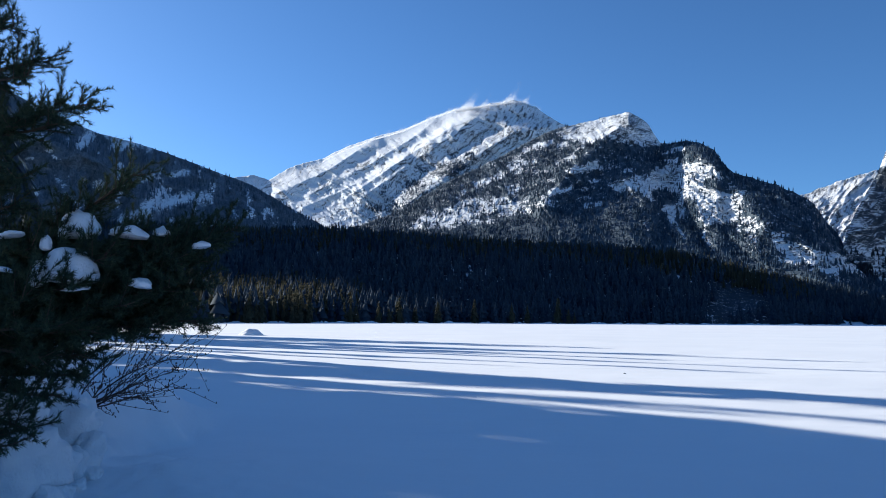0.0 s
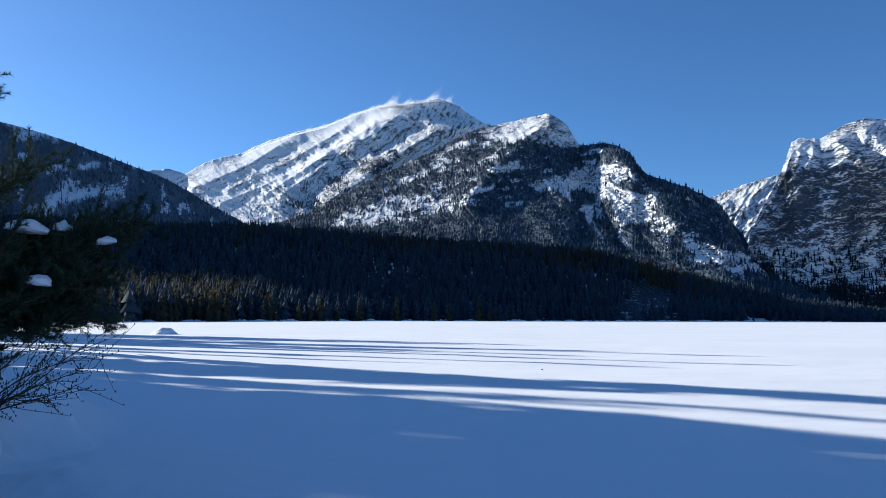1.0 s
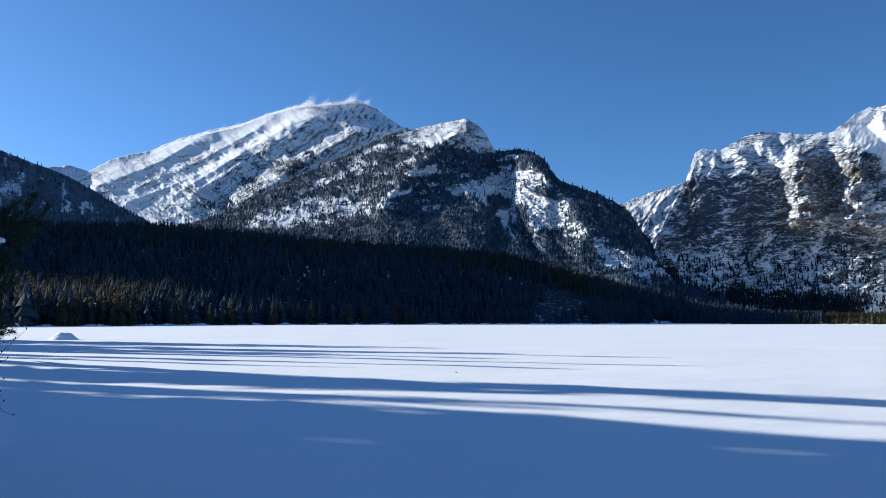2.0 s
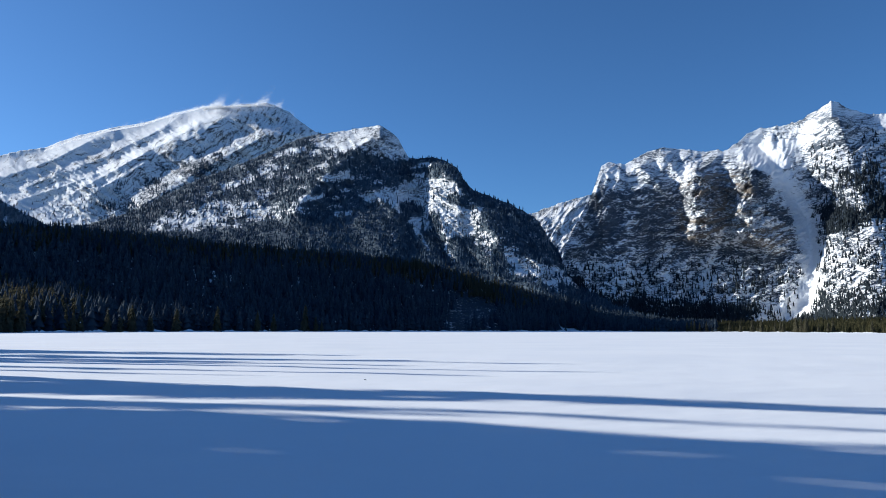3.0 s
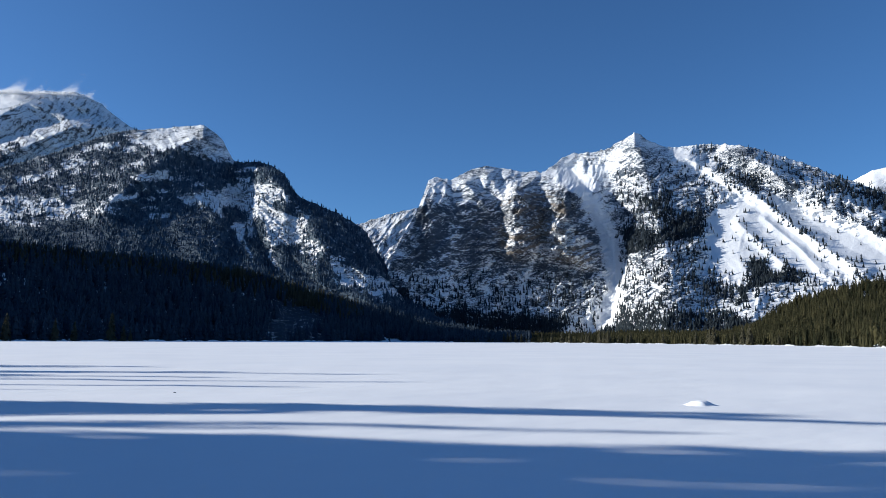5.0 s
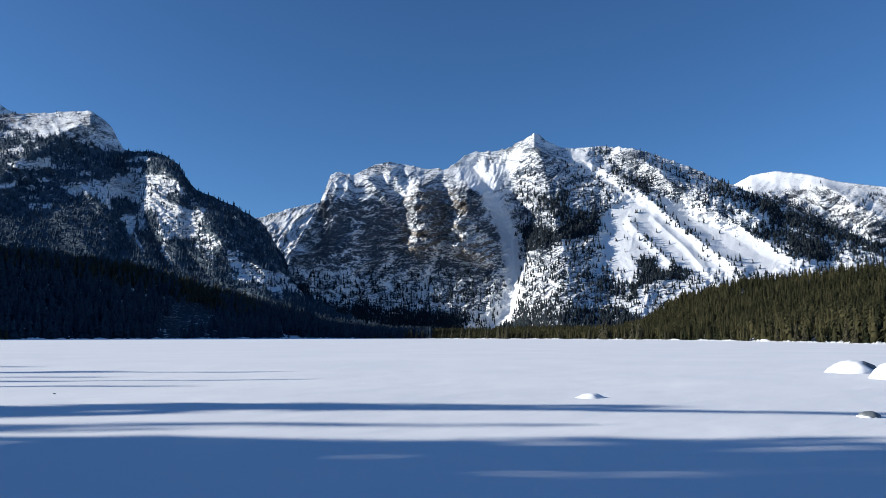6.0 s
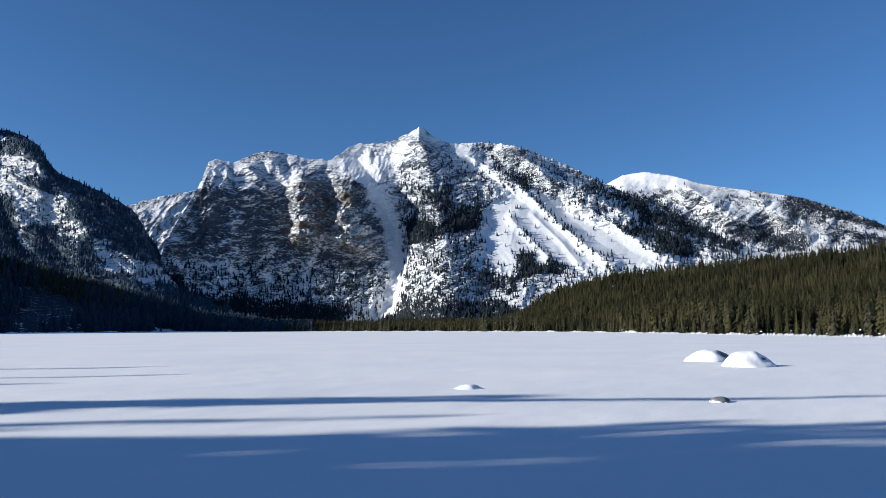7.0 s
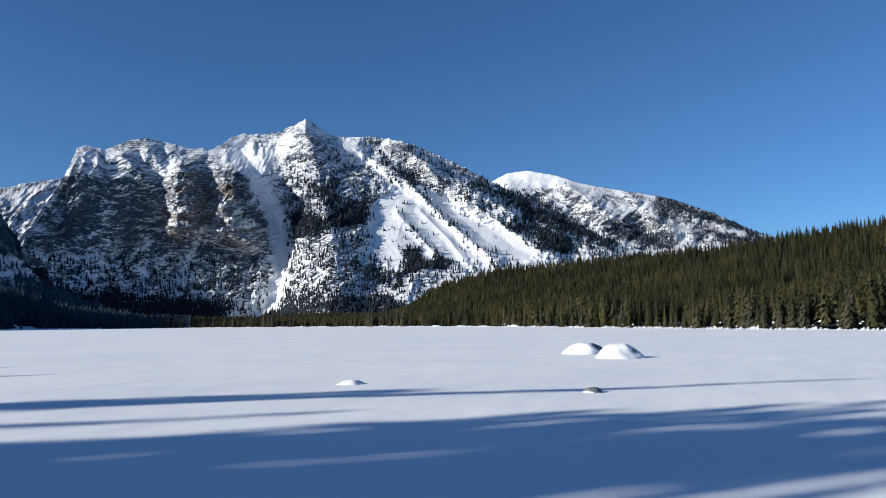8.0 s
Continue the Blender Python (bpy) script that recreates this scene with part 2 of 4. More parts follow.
# ---- mountains ----
def near_line(az, el, line):
    """Distance in degrees of each place from a line of (azimuth, elevation) points."""
    best = np.full(az.shape, 1e9)
    for (a0, e0), (a1, e1) in zip(line, line[1:]):
        da, de = a1 - a0, e1 - e0
        t = np.clip(((az - a0) * da + (el - e0) * de) / (da * da + de * de), 0, 1)
        best = np.minimum(best, np.hypot(az - a0 - t * da, el - e0 - t * de))
    return best


def mountain(name, label, material, sky_line, crest, foot, cols, rows, q=0.8, wave=500, relief=120, lean=0.0, jag=0.1,
             spurs=(), bare=None, seed=1, grain=(0, 90, 60), ledges=None, wood=None, rugged=10, calm=None, warm=None, rise=None, relief_map=None):
    """A mountain seen over its foot: each column rises from the foot's distance to the crest's, with spurs and gullies, and falls away behind."""
    az = np.linspace(sky_line[0][0], sky_line[-1][0], cols)
    far, low = curve_at(crest, az), curve_at(foot, az)
    top = curve_at(sky_line, az)
    rad_m = np.radians(az) * far.mean()
    notch = jag * ridged(rad_m / 90, rad_m * 0, seed + 5, 5, 0.65) * (0.5 + 0.6 * smooth(-0.3, 0.4, perlin(rad_m / 350, rad_m * 0 + 0.5, seed + 14)))
    e = np.linspace(0, 1, rows)[:, None]
    EL = -0.5 + e * (top + 0.5)[None] + notch[None] * smooth(0.97, 1.0, e)
    AZ = np.broadcast_to(az[None], EL.shape)
    R = low + (far - low) * (rise(AZ, EL, e ** q) if rise else e ** q)
    s, h = np.radians(AZ) * far.mean(), np.radians(EL) * far.mean()
    tilted = s + lean * h
    wx = 0.35 * fbm(tilted / wave, h / wave, seed + 3, 3)
    still = calm(AZ, EL) if calm else 0 * AZ
    d = relief * ridged(tilted / wave + wx, h / wave * 0.45 + wx, seed, 4, 0.5) * (1 - 0.85 * still)
    d = d + rugged * ridged(tilted / 85 + 1.3 * wx, h / 75 + wx, seed + 2, 6, 0.66) * (0.6 + 0.8 * smooth(-0.4, 0.5, fbm(s / 400, h / 400, seed + 12, 3))) * (1 - still)
    for amp, width, line in spurs:
        w = near_line(AZ, EL, line) / width + 0.15 * fbm(s / 120, h / 120, seed + 4, 3)
        d = d + amp * np.clip(1 - w, 0, 1) ** 1.3
    if relief_map:
        d = d + relief_map(AZ + 0.25 * fbm(s / 90, h / 90, seed + 18, 4), EL + 0.25 * fbm(s / 90, h / 90, seed + 19, 4))
    if ledges:
        step, depth, where = ledges
        k = h / step + 3.2 * fbm(s / 260, h / 220, seed + 6, 6, 0.6) + 0.12 * s / step
        saw = k - np.floor(k)
        line = np.exp(-((saw - 0.86) / 0.13) ** 2) * where(AZ, EL) * smooth(-0.05, 0.25, fbm(s / 70, h / 30, seed + 15, 4))
        d = d + depth * where(AZ, EL) * (smooth(0, 0.75, saw) * smooth(1.0, 0.75, saw)) * (0.6 + fbm(s / 60, h / 60, seed + 7, 3))
    d = d * smooth(0, 0.12, e) * (1 - 0.7 * smooth(0.94, 1.0, e))
    R = R - d
    x, y, z = R * np.sin(np.radians(AZ)), R * np.cos(np.radians(AZ)), EYE + R * np.tan(np.radians(EL))
    front = np.stack([x, y, z], -1)
    du, dv = np.gradient(front, axis=1), np.gradient(front, axis=0)
    nrm = np.cross(du, dv)
    nrm /= np.linalg.norm(nrm, axis=-1, keepdims=True) + 1e-9
    steep = 1 - np.abs(nrm[..., 2])
    a, long, short = grain
    ca, sa = np.cos(np.radians(a)), np.sin(np.radians(a))
    hw, sw = h + 40 * fbm(s / 170, h / 170, seed + 10, 3), s + 40 * fbm(s / 170, h / 170, seed + 11, 3)
    f = fbm((sw * ca + hw * sa) / long, (hw * ca - sw * sa) / short, seed + 8, 5, 0.6)
    rockiness = (bare or (lambda a, b, c, f: c))(AZ, EL, steep, f)
    if ledges:
        rockiness = rockiness - 0.75 * line
    wooded = wood(AZ, EL, fbm(s / 160, h / 120, seed + 9, 4)) if wood else np.zeros_like(AZ)
    tone = np.clip(warm(AZ, EL, f), 0, 1) if warm else np.zeros_like(AZ)
    back = []
    for k in range(1, 7):
        rr = R[-1] + 90 * k
        back.append(np.stack([rr * np.sin(np.radians(az)), rr * np.cos(np.radians(az)), z[-1] - 60 * k], -1))
    pts = np.concatenate([front, np.stack(back)], 0)
    att = np.concatenate([rockiness, np.repeat(rockiness[-1:], 6, 0)], 0)
    me = array_mesh(name, pts.reshape(-1, 3), grid_tris(rows + 6, cols), material, True, bare=att, wood=np.concatenate([wooded, np.repeat(wooded[-1:], 6, 0)], 0), warm=np.concatenate([tone, np.repeat(tone[-1:], 6, 0)], 0))
    ob = tagged(new(name, me), label, "mountain", kind="structure")
    return {"ob": ob, "pts": front, "az": AZ, "el": EL, "s": s, "h": h, "steep": steep}


def by_slope(lo, hi, amount=0.35, base=0.0):
    return lambda a, e, st, f: base + smooth(lo, hi, st) + amount * f


def along(a, e, width, line):
    """1 on a line of (azimuth, elevation) points, falling to 0 at width degrees from it."""
    out = np.zeros(a.shape)
    close = (a > min(c[0] for c in line) - width) & (a < max(c[0] for c in line) + width) & (e > min(c[1] for c in line) - width) & (e < max(c[1] for c in line) + width)
    out[close] = np.clip(1 - near_line(a[close], e[close], line) / width, 0, 1)
    return out


def patch(a, e, corners, soft=0.3, ragged=0.5, seed=900):
    """1 inside a polygon of (azimuth, elevation) corners with ragged soft edges, 0 outside."""
    out, rim = np.zeros(a.shape), soft + 1.3 * ragged
    close = (a > min(c[0] for c in corners) - rim) & (a < max(c[0] for c in corners) + rim) & (e > min(c[1] for c in corners) - rim) & (e < max(c[1] for c in corners) + rim)
    a, e = a[close], e[close]
    a, e = a + ragged * fbm(a * 0.9, e * 1.3, seed, 4, 0.65), e + 0.6 * ragged * fbm(a * 0.9, e * 1.3, seed + 40, 4, 0.65)
    ring = list(corners) + [corners[0]]
    inside = np.zeros(a.shape, bool)
    for (a0, e0), (a1, e1) in zip(ring, ring[1:]):
        if e0 != e1:
            inside ^= ((e0 > e) != (e1 > e)) & (a < (a1 - a0) * (e - e0) / (e1 - e0) + a0)
    gap = near_line(a, e, ring)
    out[close] = smooth(-soft, soft, np.where(inside, gap, -gap))
    return out


def south_snow(a, e):
    drifts = 0.6 * smooth(0.33, 0.5, fbm(a * 1.1, e * 0.8, 505, 4)) * smooth(-33, -30, a)
    return np.maximum.reduce([along(a, e, 0.8, [(-23.9, 6.9), (-22.4, 7.6), (-21.6, 9.0)]), along(a, e, 0.8, [(-21.5, 8.2), (-20, 8.8), (-18.3, 9.0)]), along(a, e, 0.6, [(-26.9, 12.0), (-26.2, 12.9)]),
                              along(a, e, 0.6, [(-24.7, 12.2), (-23, 12.6)]), along(a, e, 0.4, [(-20.6, 10.5), (-19.6, 10.8)]), along(a, e, 0.4, [(-22.6, 10.0), (-22, 10.4)]), along(a, e, 0.6, [(-31, 12.2), (-29.4, 12.4)]), drifts])


# left of -31 degrees the crest is unseen, raised to shade the wooded hill
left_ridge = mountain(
    "mountain_south", "dark wooded mountain ridge in shade with snow patches", ROCK_HAZED,
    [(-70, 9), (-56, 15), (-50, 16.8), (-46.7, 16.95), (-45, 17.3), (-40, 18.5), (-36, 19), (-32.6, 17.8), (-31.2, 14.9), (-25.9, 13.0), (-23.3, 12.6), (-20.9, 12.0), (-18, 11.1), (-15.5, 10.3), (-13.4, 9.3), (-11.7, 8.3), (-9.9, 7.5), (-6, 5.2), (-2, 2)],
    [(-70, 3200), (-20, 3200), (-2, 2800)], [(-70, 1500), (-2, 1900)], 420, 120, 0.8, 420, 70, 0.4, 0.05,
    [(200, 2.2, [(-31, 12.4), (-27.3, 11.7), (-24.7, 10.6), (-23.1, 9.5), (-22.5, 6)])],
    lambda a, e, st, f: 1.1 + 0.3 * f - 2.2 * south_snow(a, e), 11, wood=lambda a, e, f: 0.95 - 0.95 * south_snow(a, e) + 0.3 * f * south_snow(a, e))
far_ridge = mountain(
    "mountain_far", "pale snow ridge in the distance", ROCK_WEST,
    [(-24, 9), (-18, 9.8), (-15.97, 10.5), (-14.7, 10.82), (-13.6, 10.5), (-8, 9.5)], [(-24, 4800), (-8, 4800)], [(-24, 4000), (-8, 4000)], 120, 40, seed=21,
    relief=40, bare=by_slope(0.5, 0.8, 0.3, -0.1))
WEST_WOODS = [(-6.5, 8.2), (-3.4, 10.4), (-0.8, 12.3), (1.9, 13.2), (3.2, 12.0), (0.8, 10.9), (-1.4, 9.6), (-3, 7.6)]


def west_bare(a, e, st, f):
    fleck = fbm((a - 0.55 * e) * 3.4, (e + 0.55 * a) * 1.5, 37, 4, 0.65)
    face = patch(a, e, [(3.4, 16.6), (6, 17.5), (10, 15.5), (8, 14.6), (4.8, 13.6), (2.6, 12.4), (1.8, 13.6)], 0.6)
    rib = np.maximum.reduce([along(a, e, 0.5, [(3.0, 16.2), (-0.7, 13.6), (-3.3, 11.8), (-6.6, 9.4)]), along(a, e, 0.45, [(8.2, 15.2), (5.5, 14.7), (2.8, 13.0), (0.6, 11.6)]), along(a, e, 0.4, [(-2.5, 14.2), (-6, 12.0), (-10.5, 9.6)])])
    smooth_top = along(a, e, 1.7, [(-9, 12.6), (-5.6, 14.2), (-0.8, 15.5), (2.0, 16.3)])
    rock = -0.08 + 0.5 * smooth(0.45, 0.8, st) + 0.9 * np.clip(f, -0.4, 0.8) + 0.32 * fleck + 0.28 * rib - 0.55 * smooth_top
    rock = rock - 0.28 * patch(a, e, [(-13.5, 9.5), (-8, 12), (-4, 11.2), (-2, 9), (-5, 7), (-12, 7.5)], 0.6, 0.8)
    return rock + face * (0.16 - 0.35 * f + 0.5 * np.clip(fleck, -0.5, 0.6))


west_peak = mountain(
    "mountain_west", "tall snow-covered mountain with rocky ribs", ROCK_WEST,
    [(-20, 6), (-16.5, 9.3), (-14.3, 10.0), (-12.6, 11.2), (-11.6, 11.75), (-9.6, 12.3), (-7.6, 13.4), (-5.1, 14.3), (-3.4, 14.75), (-0.8, 15.7), (0.65, 16.2), (1.9, 16.35), (3.7, 16.75), (5.7, 16.95), (6.5, 16.77), (7.4, 16.4), (8.5, 15.6), (9.6, 15.0), (13, 14), (20, 10)],
    [(-20, 4900), (-14, 4700), (5, 3900), (20, 3750)], [(-20, 3400), (0, 2350), (5, 2150), (20, 1800)], 760, 280, 0.85, 230, 15, 1.3, 0.05,
    [(95, 1.6, [(3.4, 16.7), (2.8, 16.0), (-0.7, 13.6), (-3.3, 11.8), (-6.6, 9.4)]), (105, 1.2, [(8.9, 15.4), (8.2, 15.0), (5.5, 14.6), (2.8, 13.0), (0.6, 11.6), (-3, 9)]), (45, 0.7, [(-0.8, 15.5), (-2.5, 14.2), (-6, 12), (-10.5, 9.6)]),
     (70, 0.9, [(-5.6, 14), (-9, 11.6), (-13, 9.6)]), (40, 0.6, [(-3, 12.6), (-8, 10), (-11, 8.6)]), (36, 0.5, [(0.5, 15.0), (-3.5, 12.4), (-8, 9.2)]), (-40, 0.6, [(6.3, 15.6), (3.6, 14.4), (1.0, 12.9)])],
    west_bare, 31, (33, 120, 13), wood=lambda a, e, f: -0.3 + 0.85 * patch(a, e, WEST_WOODS, 0.7, 1.2) + 0.3 * f, rugged=10, calm=lambda a, e: 0.75 * along(a, e, 1.7, [(-12, 11.4), (-5.6, 13.9), (0.6, 15.7), (2, 16.0)]))


MID_SNOW = [[(12.8, 10.3), (14.5, 11.0), (15.8, 10.6), (16.6, 11.9), (18.5, 12.1), (20.8, 11.3), (21.5, 9.9), (23.1, 9.6), (22.7, 8.2), (21.6, 8.2), (22.3, 7.2), (20.6, 7.3), (18.9, 7.4), (17.1, 8.3), (15.8, 9.5)],
            [(22.0, 7.7), (24.4, 6.8), (26.4, 5.4), (28.4, 5.0), (29.3, 4.2), (30.1, 3.0), (27.2, 3.8), (24.7, 4.6), (23.2, 5.8)],
            [(-2.4, 7.4), (-0.6, 8.6), (1.1, 9.2), (2.9, 9.6), (5.1, 9.2), (6.9, 9.4), (6.3, 8.5), (4.2, 8.5), (2.6, 7.2)]]
MID_CAP = [(8.6, 14.4), (10, 14.9), (12.3, 15.5), (14.3, 16.2), (15.9, 15.3), (16.9, 13.2), (14.5, 13.3), (12.6, 14.0), (11.2, 13.7)]
MID_LEDGES = [[(8.4, 9.9), (10.0, 10.2)], [(11.2, 8.85), (12.3, 9.0)], [(5.4, 12.1), (7.2, 12.4)], [(6.4, 13.2), (8.6, 13.9)], [(10.3, 11.6), (12.0, 12.0)], [(8.9, 12.2), (10.2, 12.6)], [(2.5, 10.6), (4.4, 11.2)], [(16.9, 12.6), (18.4, 12.9)]]
MID_RUNS = [[(17.1, 8.3), (18.3, 6.4), (18.8, 5.3)], [(20.0, 7.4), (19.7, 6.4), (20.4, 5.4)], [(15.4, 7.4), (16.4, 5.8)]]
MID_STANDS = [[(18.9, 8.6), (19.0, 7.3)], [(22.8, 8.6), (23.4, 9.4), (25, 8.6)], [(16.4, 9.6), (17.6, 9.2)], [(20.2, 10.2), (21.2, 10.0)], [(25.4, 6.9), (27.2, 6.2)], [(23.6, 6.5), (24.1, 5.4)], [(21.6, 6.4), (22.4, 5.4)]]


def ledge_snow(a, e):
    fields = np.maximum.reduce([k * patch(a, e, corners, 0.35, 0.9) for k, corners in zip((1.0, 0.95, 0.72), MID_SNOW)])
    lines = np.maximum.reduce([0.9 * along(a, e, 0.32, line) for line in MID_LEDGES] + [along(a, e, 0.28, line) for line in MID_RUNS])
    stands = np.maximum.reduce([along(a, e, 0.75, line) for line in MID_STANDS])
    return np.clip(np.maximum(fields * (1 - 1.3 * stands), lines), 0, 1)


def low_woods(a, e):
    line = np.interp(a, [-14, 2, 5, 9, 13, 17, 21.5, 27.8, 34], [6.2, 7.0, 7.5, 8.1, 8.1, 6.6, 5.0, 3.0, 1.3])
    return smooth(line + 0.5, line - 0.5, e + 0.5 * fbm(a, e, 515, 3))


def mid_woods(a, e, f):
    thin = 0.48 * smooth(0.02, 0.4, fbm(a * 0.8, e * 1.5, 57, 5, 0.62)) * patch(a, e, [(-4, 7), (2.8, 11.8), (8, 14.2), (11, 13.4), (16, 13), (13, 10), (8, 8.5), (2, 7)], 0.6)
    wood = 0.93 - 0.95 * ledge_snow(a, e) - 1.1 * patch(a, e, MID_CAP, 0.3, 0.4) - thin + 0.3 * f
    return np.maximum(smooth(0.25, 0.8, wood), low_woods(a, e))


mid_peak = mountain(
    "mountain_middle", "wooded rocky mountain with snow ledges", ROCK_MID,
    [(-14, 5), (-10, 6), (-4, 8.2), (0, 10.6), (3, 12.0), (5.5, 13.2), (8.2, 14.5), (9.6, 14.88), (11.8, 15.25), (13.1, 15.55), (14.5, 15.75), (15.4, 15.2), (15.9, 14.8), (16.4, 13.9), (16.8, 13.3), (17.5, 13.2), (18.7, 13.4), (19.7, 13.1), (20.7, 12.5), (21.3, 11.4), (22, 10.8), (23.2, 10.35), (24.7, 9.7), (26.1, 8.95), (27.1, 8.25), (27.7, 7.2), (28.5, 6.0), (29.2, 4.6), (30.4, 3.0), (33, 1.6), (37, 0.2)],
    [(-14, 3500), (14, 3000), (20, 2750), (30, 2250), (37, 1900)], [(-14, 2000), (8, 1600), (20, 1600), (37, 1600)], 640, 240, 0.8, 240, 22, 0.9, 0.10,
    [(110, 2.0, [(14.5, 15.5), (11, 12.5), (8, 9.5)]), (110, 2.6, [(19, 13.4), (21.5, 10.5), (24, 7)]), (-50, 1.0, [(16.5, 12.5), (18, 9), (20, 5)])],
    lambda a, e, st, f: 0.08 + 0.35 * smooth(0.35, 0.65, st) + 0.5 * f + 0.22 * patch(a, e, MID_CAP, 0.3, 0.4) + 0.25 * fbm(a * 2.2, e * 4.5, 58, 4, 0.65), 41, (8, 130, 18), (30, 14, lambda a, e: 0.9 * ledge_snow(a, e) + 0.15), lambda a, e, f: 0.04 + 0.92 * mid_woods(a, e, fbm(a * 0.33, e * 0.42, 50, 4)) + 0.4 * low_woods(a, e - 0.3), 9, lambda a, e: 0.3 * ledge_snow(a, e))
gap_peak = mountain(
    "mountain_gap", "distant snowy slope seen through the canyon gap", ROCK_WEST,
    [(22, 6), (25, 8.2), (27.07, 9.04), (28.6, 9.6), (30.9, 10.17), (34, 10.5), (38, 9)], [(22, 4500), (38, 4500)], [(22, 3300), (38, 3300)], 240, 150, seed=51,
    relief=18, wave=160, lean=-0.8, rugged=14, bare=lambda a, e, st, f: 0.26 + 0.35 * smooth(0.4, 0.75, st) + 0.7 * f + 0.3 * fbm(a * 4, e * 4, 53, 3), grain=(55, 70, 20))


CLIFF = [(28.6, 4.5), (29.9, 7.9), (31.1, 9.7), (31.7, 11.3), (32.8, 10.9), (34.5, 10.6), (35.9, 10.8), (38.1, 10.5), (38.9, 11.8), (40.3, 12.15), (41.6, 12.0), (43.2, 11.7), (44.4, 10.2), (45.2, 8.2), (45.7, 6), (45.9, 4), (45, 2.6), (42, 2), (36, 1.0), (29, 1.0)]
GULLY = [(43.3, 13.2), (44.2, 11.9), (45.3, 9.7), (46.2, 7.8), (46.5, 6.0), (46.6, 3.9), (46.0, 2.0), (44.3, 0.6)]
RIBS = [[(50.6, 14.2), (55.0, 12.0), (57.2, 10.1), (59.2, 8.1), (61.3, 6.3), (63.3, 4.7)], [(55.4, 8.6), (57.0, 6.9), (58.6, 5.2)], [(56.2, 13.7), (58.9, 11.1), (61.4, 9.3), (63.4, 7.9), (65.3, 6.5), (67.6, 5.2)]]
CHUTE = [(51.2, 14.0), (53.0, 12.7), (54.6, 11.2), (56.6, 10.2)]
FIELD = [(53.0, 8.7), (52.8, 5.2), (55.3, 4.2), (58.7, 4.6), (62.9, 4.4), (67.2, 4.7), (69.5, 4.8), (67.0, 6.2), (64.6, 7.2), (62.6, 8.1), (59.5, 9.7), (57.2, 10.5), (55, 10.9), (53.2, 10.0)]
STAND = [(46.9, 8.4), (47.3, 6.5), (49.2, 6.6), (50.1, 7.4), (52.1, 7.5), (53.0, 8.5), (51, 8.9), (50.4, 8.4), (49, 8.3)]
BROW = [(53.4, 13.9), (55.5, 14.4), (59, 13.0), (62.5, 11.2), (61, 10.3), (58.9, 10.3), (56, 10.9), (54.6, 12)]
APRON = [(42.2, 1.0), (44, 1.9), (45.6, 3.0), (46.6, 3), (46.3, 1.3), (44.7, 0.4), (43, 0.3)]


def in_gully(a, e, width):
    return along(a + 0.4 * fbm(a * 0.9, e * 0.9, 601, 4, 0.6) + 0.1, e, width * 1.15, GULLY) * smooth(14.2, 12.4, e)


def on_cliff(a, e):
    return patch(a, e, CLIFF, 0.35, 0.5)


def snow_field(a, e):
    """The open snow slope between the woods, falling away to the east."""
    return patch(a, e, FIELD, 0.6, 0.7)


def rib_trees(a, e):
    return np.maximum.reduce([along(a, e, 0.35, RIBS[0][2:]), 0.6 * along(a, e, 0.3, RIBS[1]), along(a, e, 0.4, RIBS[2][1:])])


def north_woods(a, e, f):
    line = np.interp(a, [28, 31, 36, 40, 44, 47, 50, 53, 56, 60], [4.4, 2.6, 1.4, 1.4, 0.8, 1.1, 1.7, 1.4, 1.0, 1.0])
    low = smooth(0.5, -0.5, e - line + 1.2 * f) * smooth(60, 56, a)
    stand = 1.3 * patch(a, e, STAND, 0.25, 0.5) + 0.75 * patch(a, e, [(46.2, 11.0), (46.9, 8.3), (53.2, 8.6), (54.4, 10.2), (52.4, 11.3), (49.5, 11.0)], 0.4, 0.9) * smooth(-0.25, 0.2, f)
    lower = 0.38 * smooth(0.0, 0.35, f) * patch(a, e, [(47.2, 6.5), (53, 6.8), (53, 5), (55.5, 4), (56.6, 1), (46.8, 1), (47, 4)], 0.4, 0.7)
    clump = 1.1 * patch(a, e, [(56.0, 5.9), (56.9, 6.0), (57.6, 5.0), (59.2, 5.0), (59.0, 4.2), (56.4, 4.0), (55.6, 2.8), (55.0, 2.6), (55.6, 4.2)], 0.25, 0.7)
    brow = 0.6 * patch(a, e, BROW, 0.4, 0.8) * smooth(-0.1, 0.3, f) + 0.5 * patch(a, e, [(59, 10.6), (63, 10.4), (66.5, 7.5), (68.5, 5.6), (66.8, 5.8), (62.8, 8.4), (60.2, 9.6)], 0.4, 0.9) * smooth(-0.15, 0.25, f)
    # valley woods, their dark also standing in for the slope's shade
    valley = 0.85 * patch(a, e, [(63.4, 10.4), (66.6, 9.6), (69.0, 7.6), (72.8, 6.0), (71.8, 5.4), (70.3, 6.0), (68.4, 6.9), (66.8, 7.7), (64.6, 8.9)], 0.3, 0.6) + 0.9 * patch(a, e, [(65.3, 7.3), (67.8, 6.9), (70.2, 5.6), (68.2, 5.2), (66.8, 6.3)], 0.25, 0.5)
    return np.clip(low + stand + lower + clump + brow + valley * smooth(-0.4, 0.0, f) + 0.5 * rib_trees(a, e) * smooth(-0.3, 0.1, f), 0, 1) * (1 - in_gully(a, e, 0.8)) * (1 - 0.8 * along(a, e, 0.4, CHUTE)) * (1 - 0.9 * patch(a, e, APRON, 0.3, 0.5))


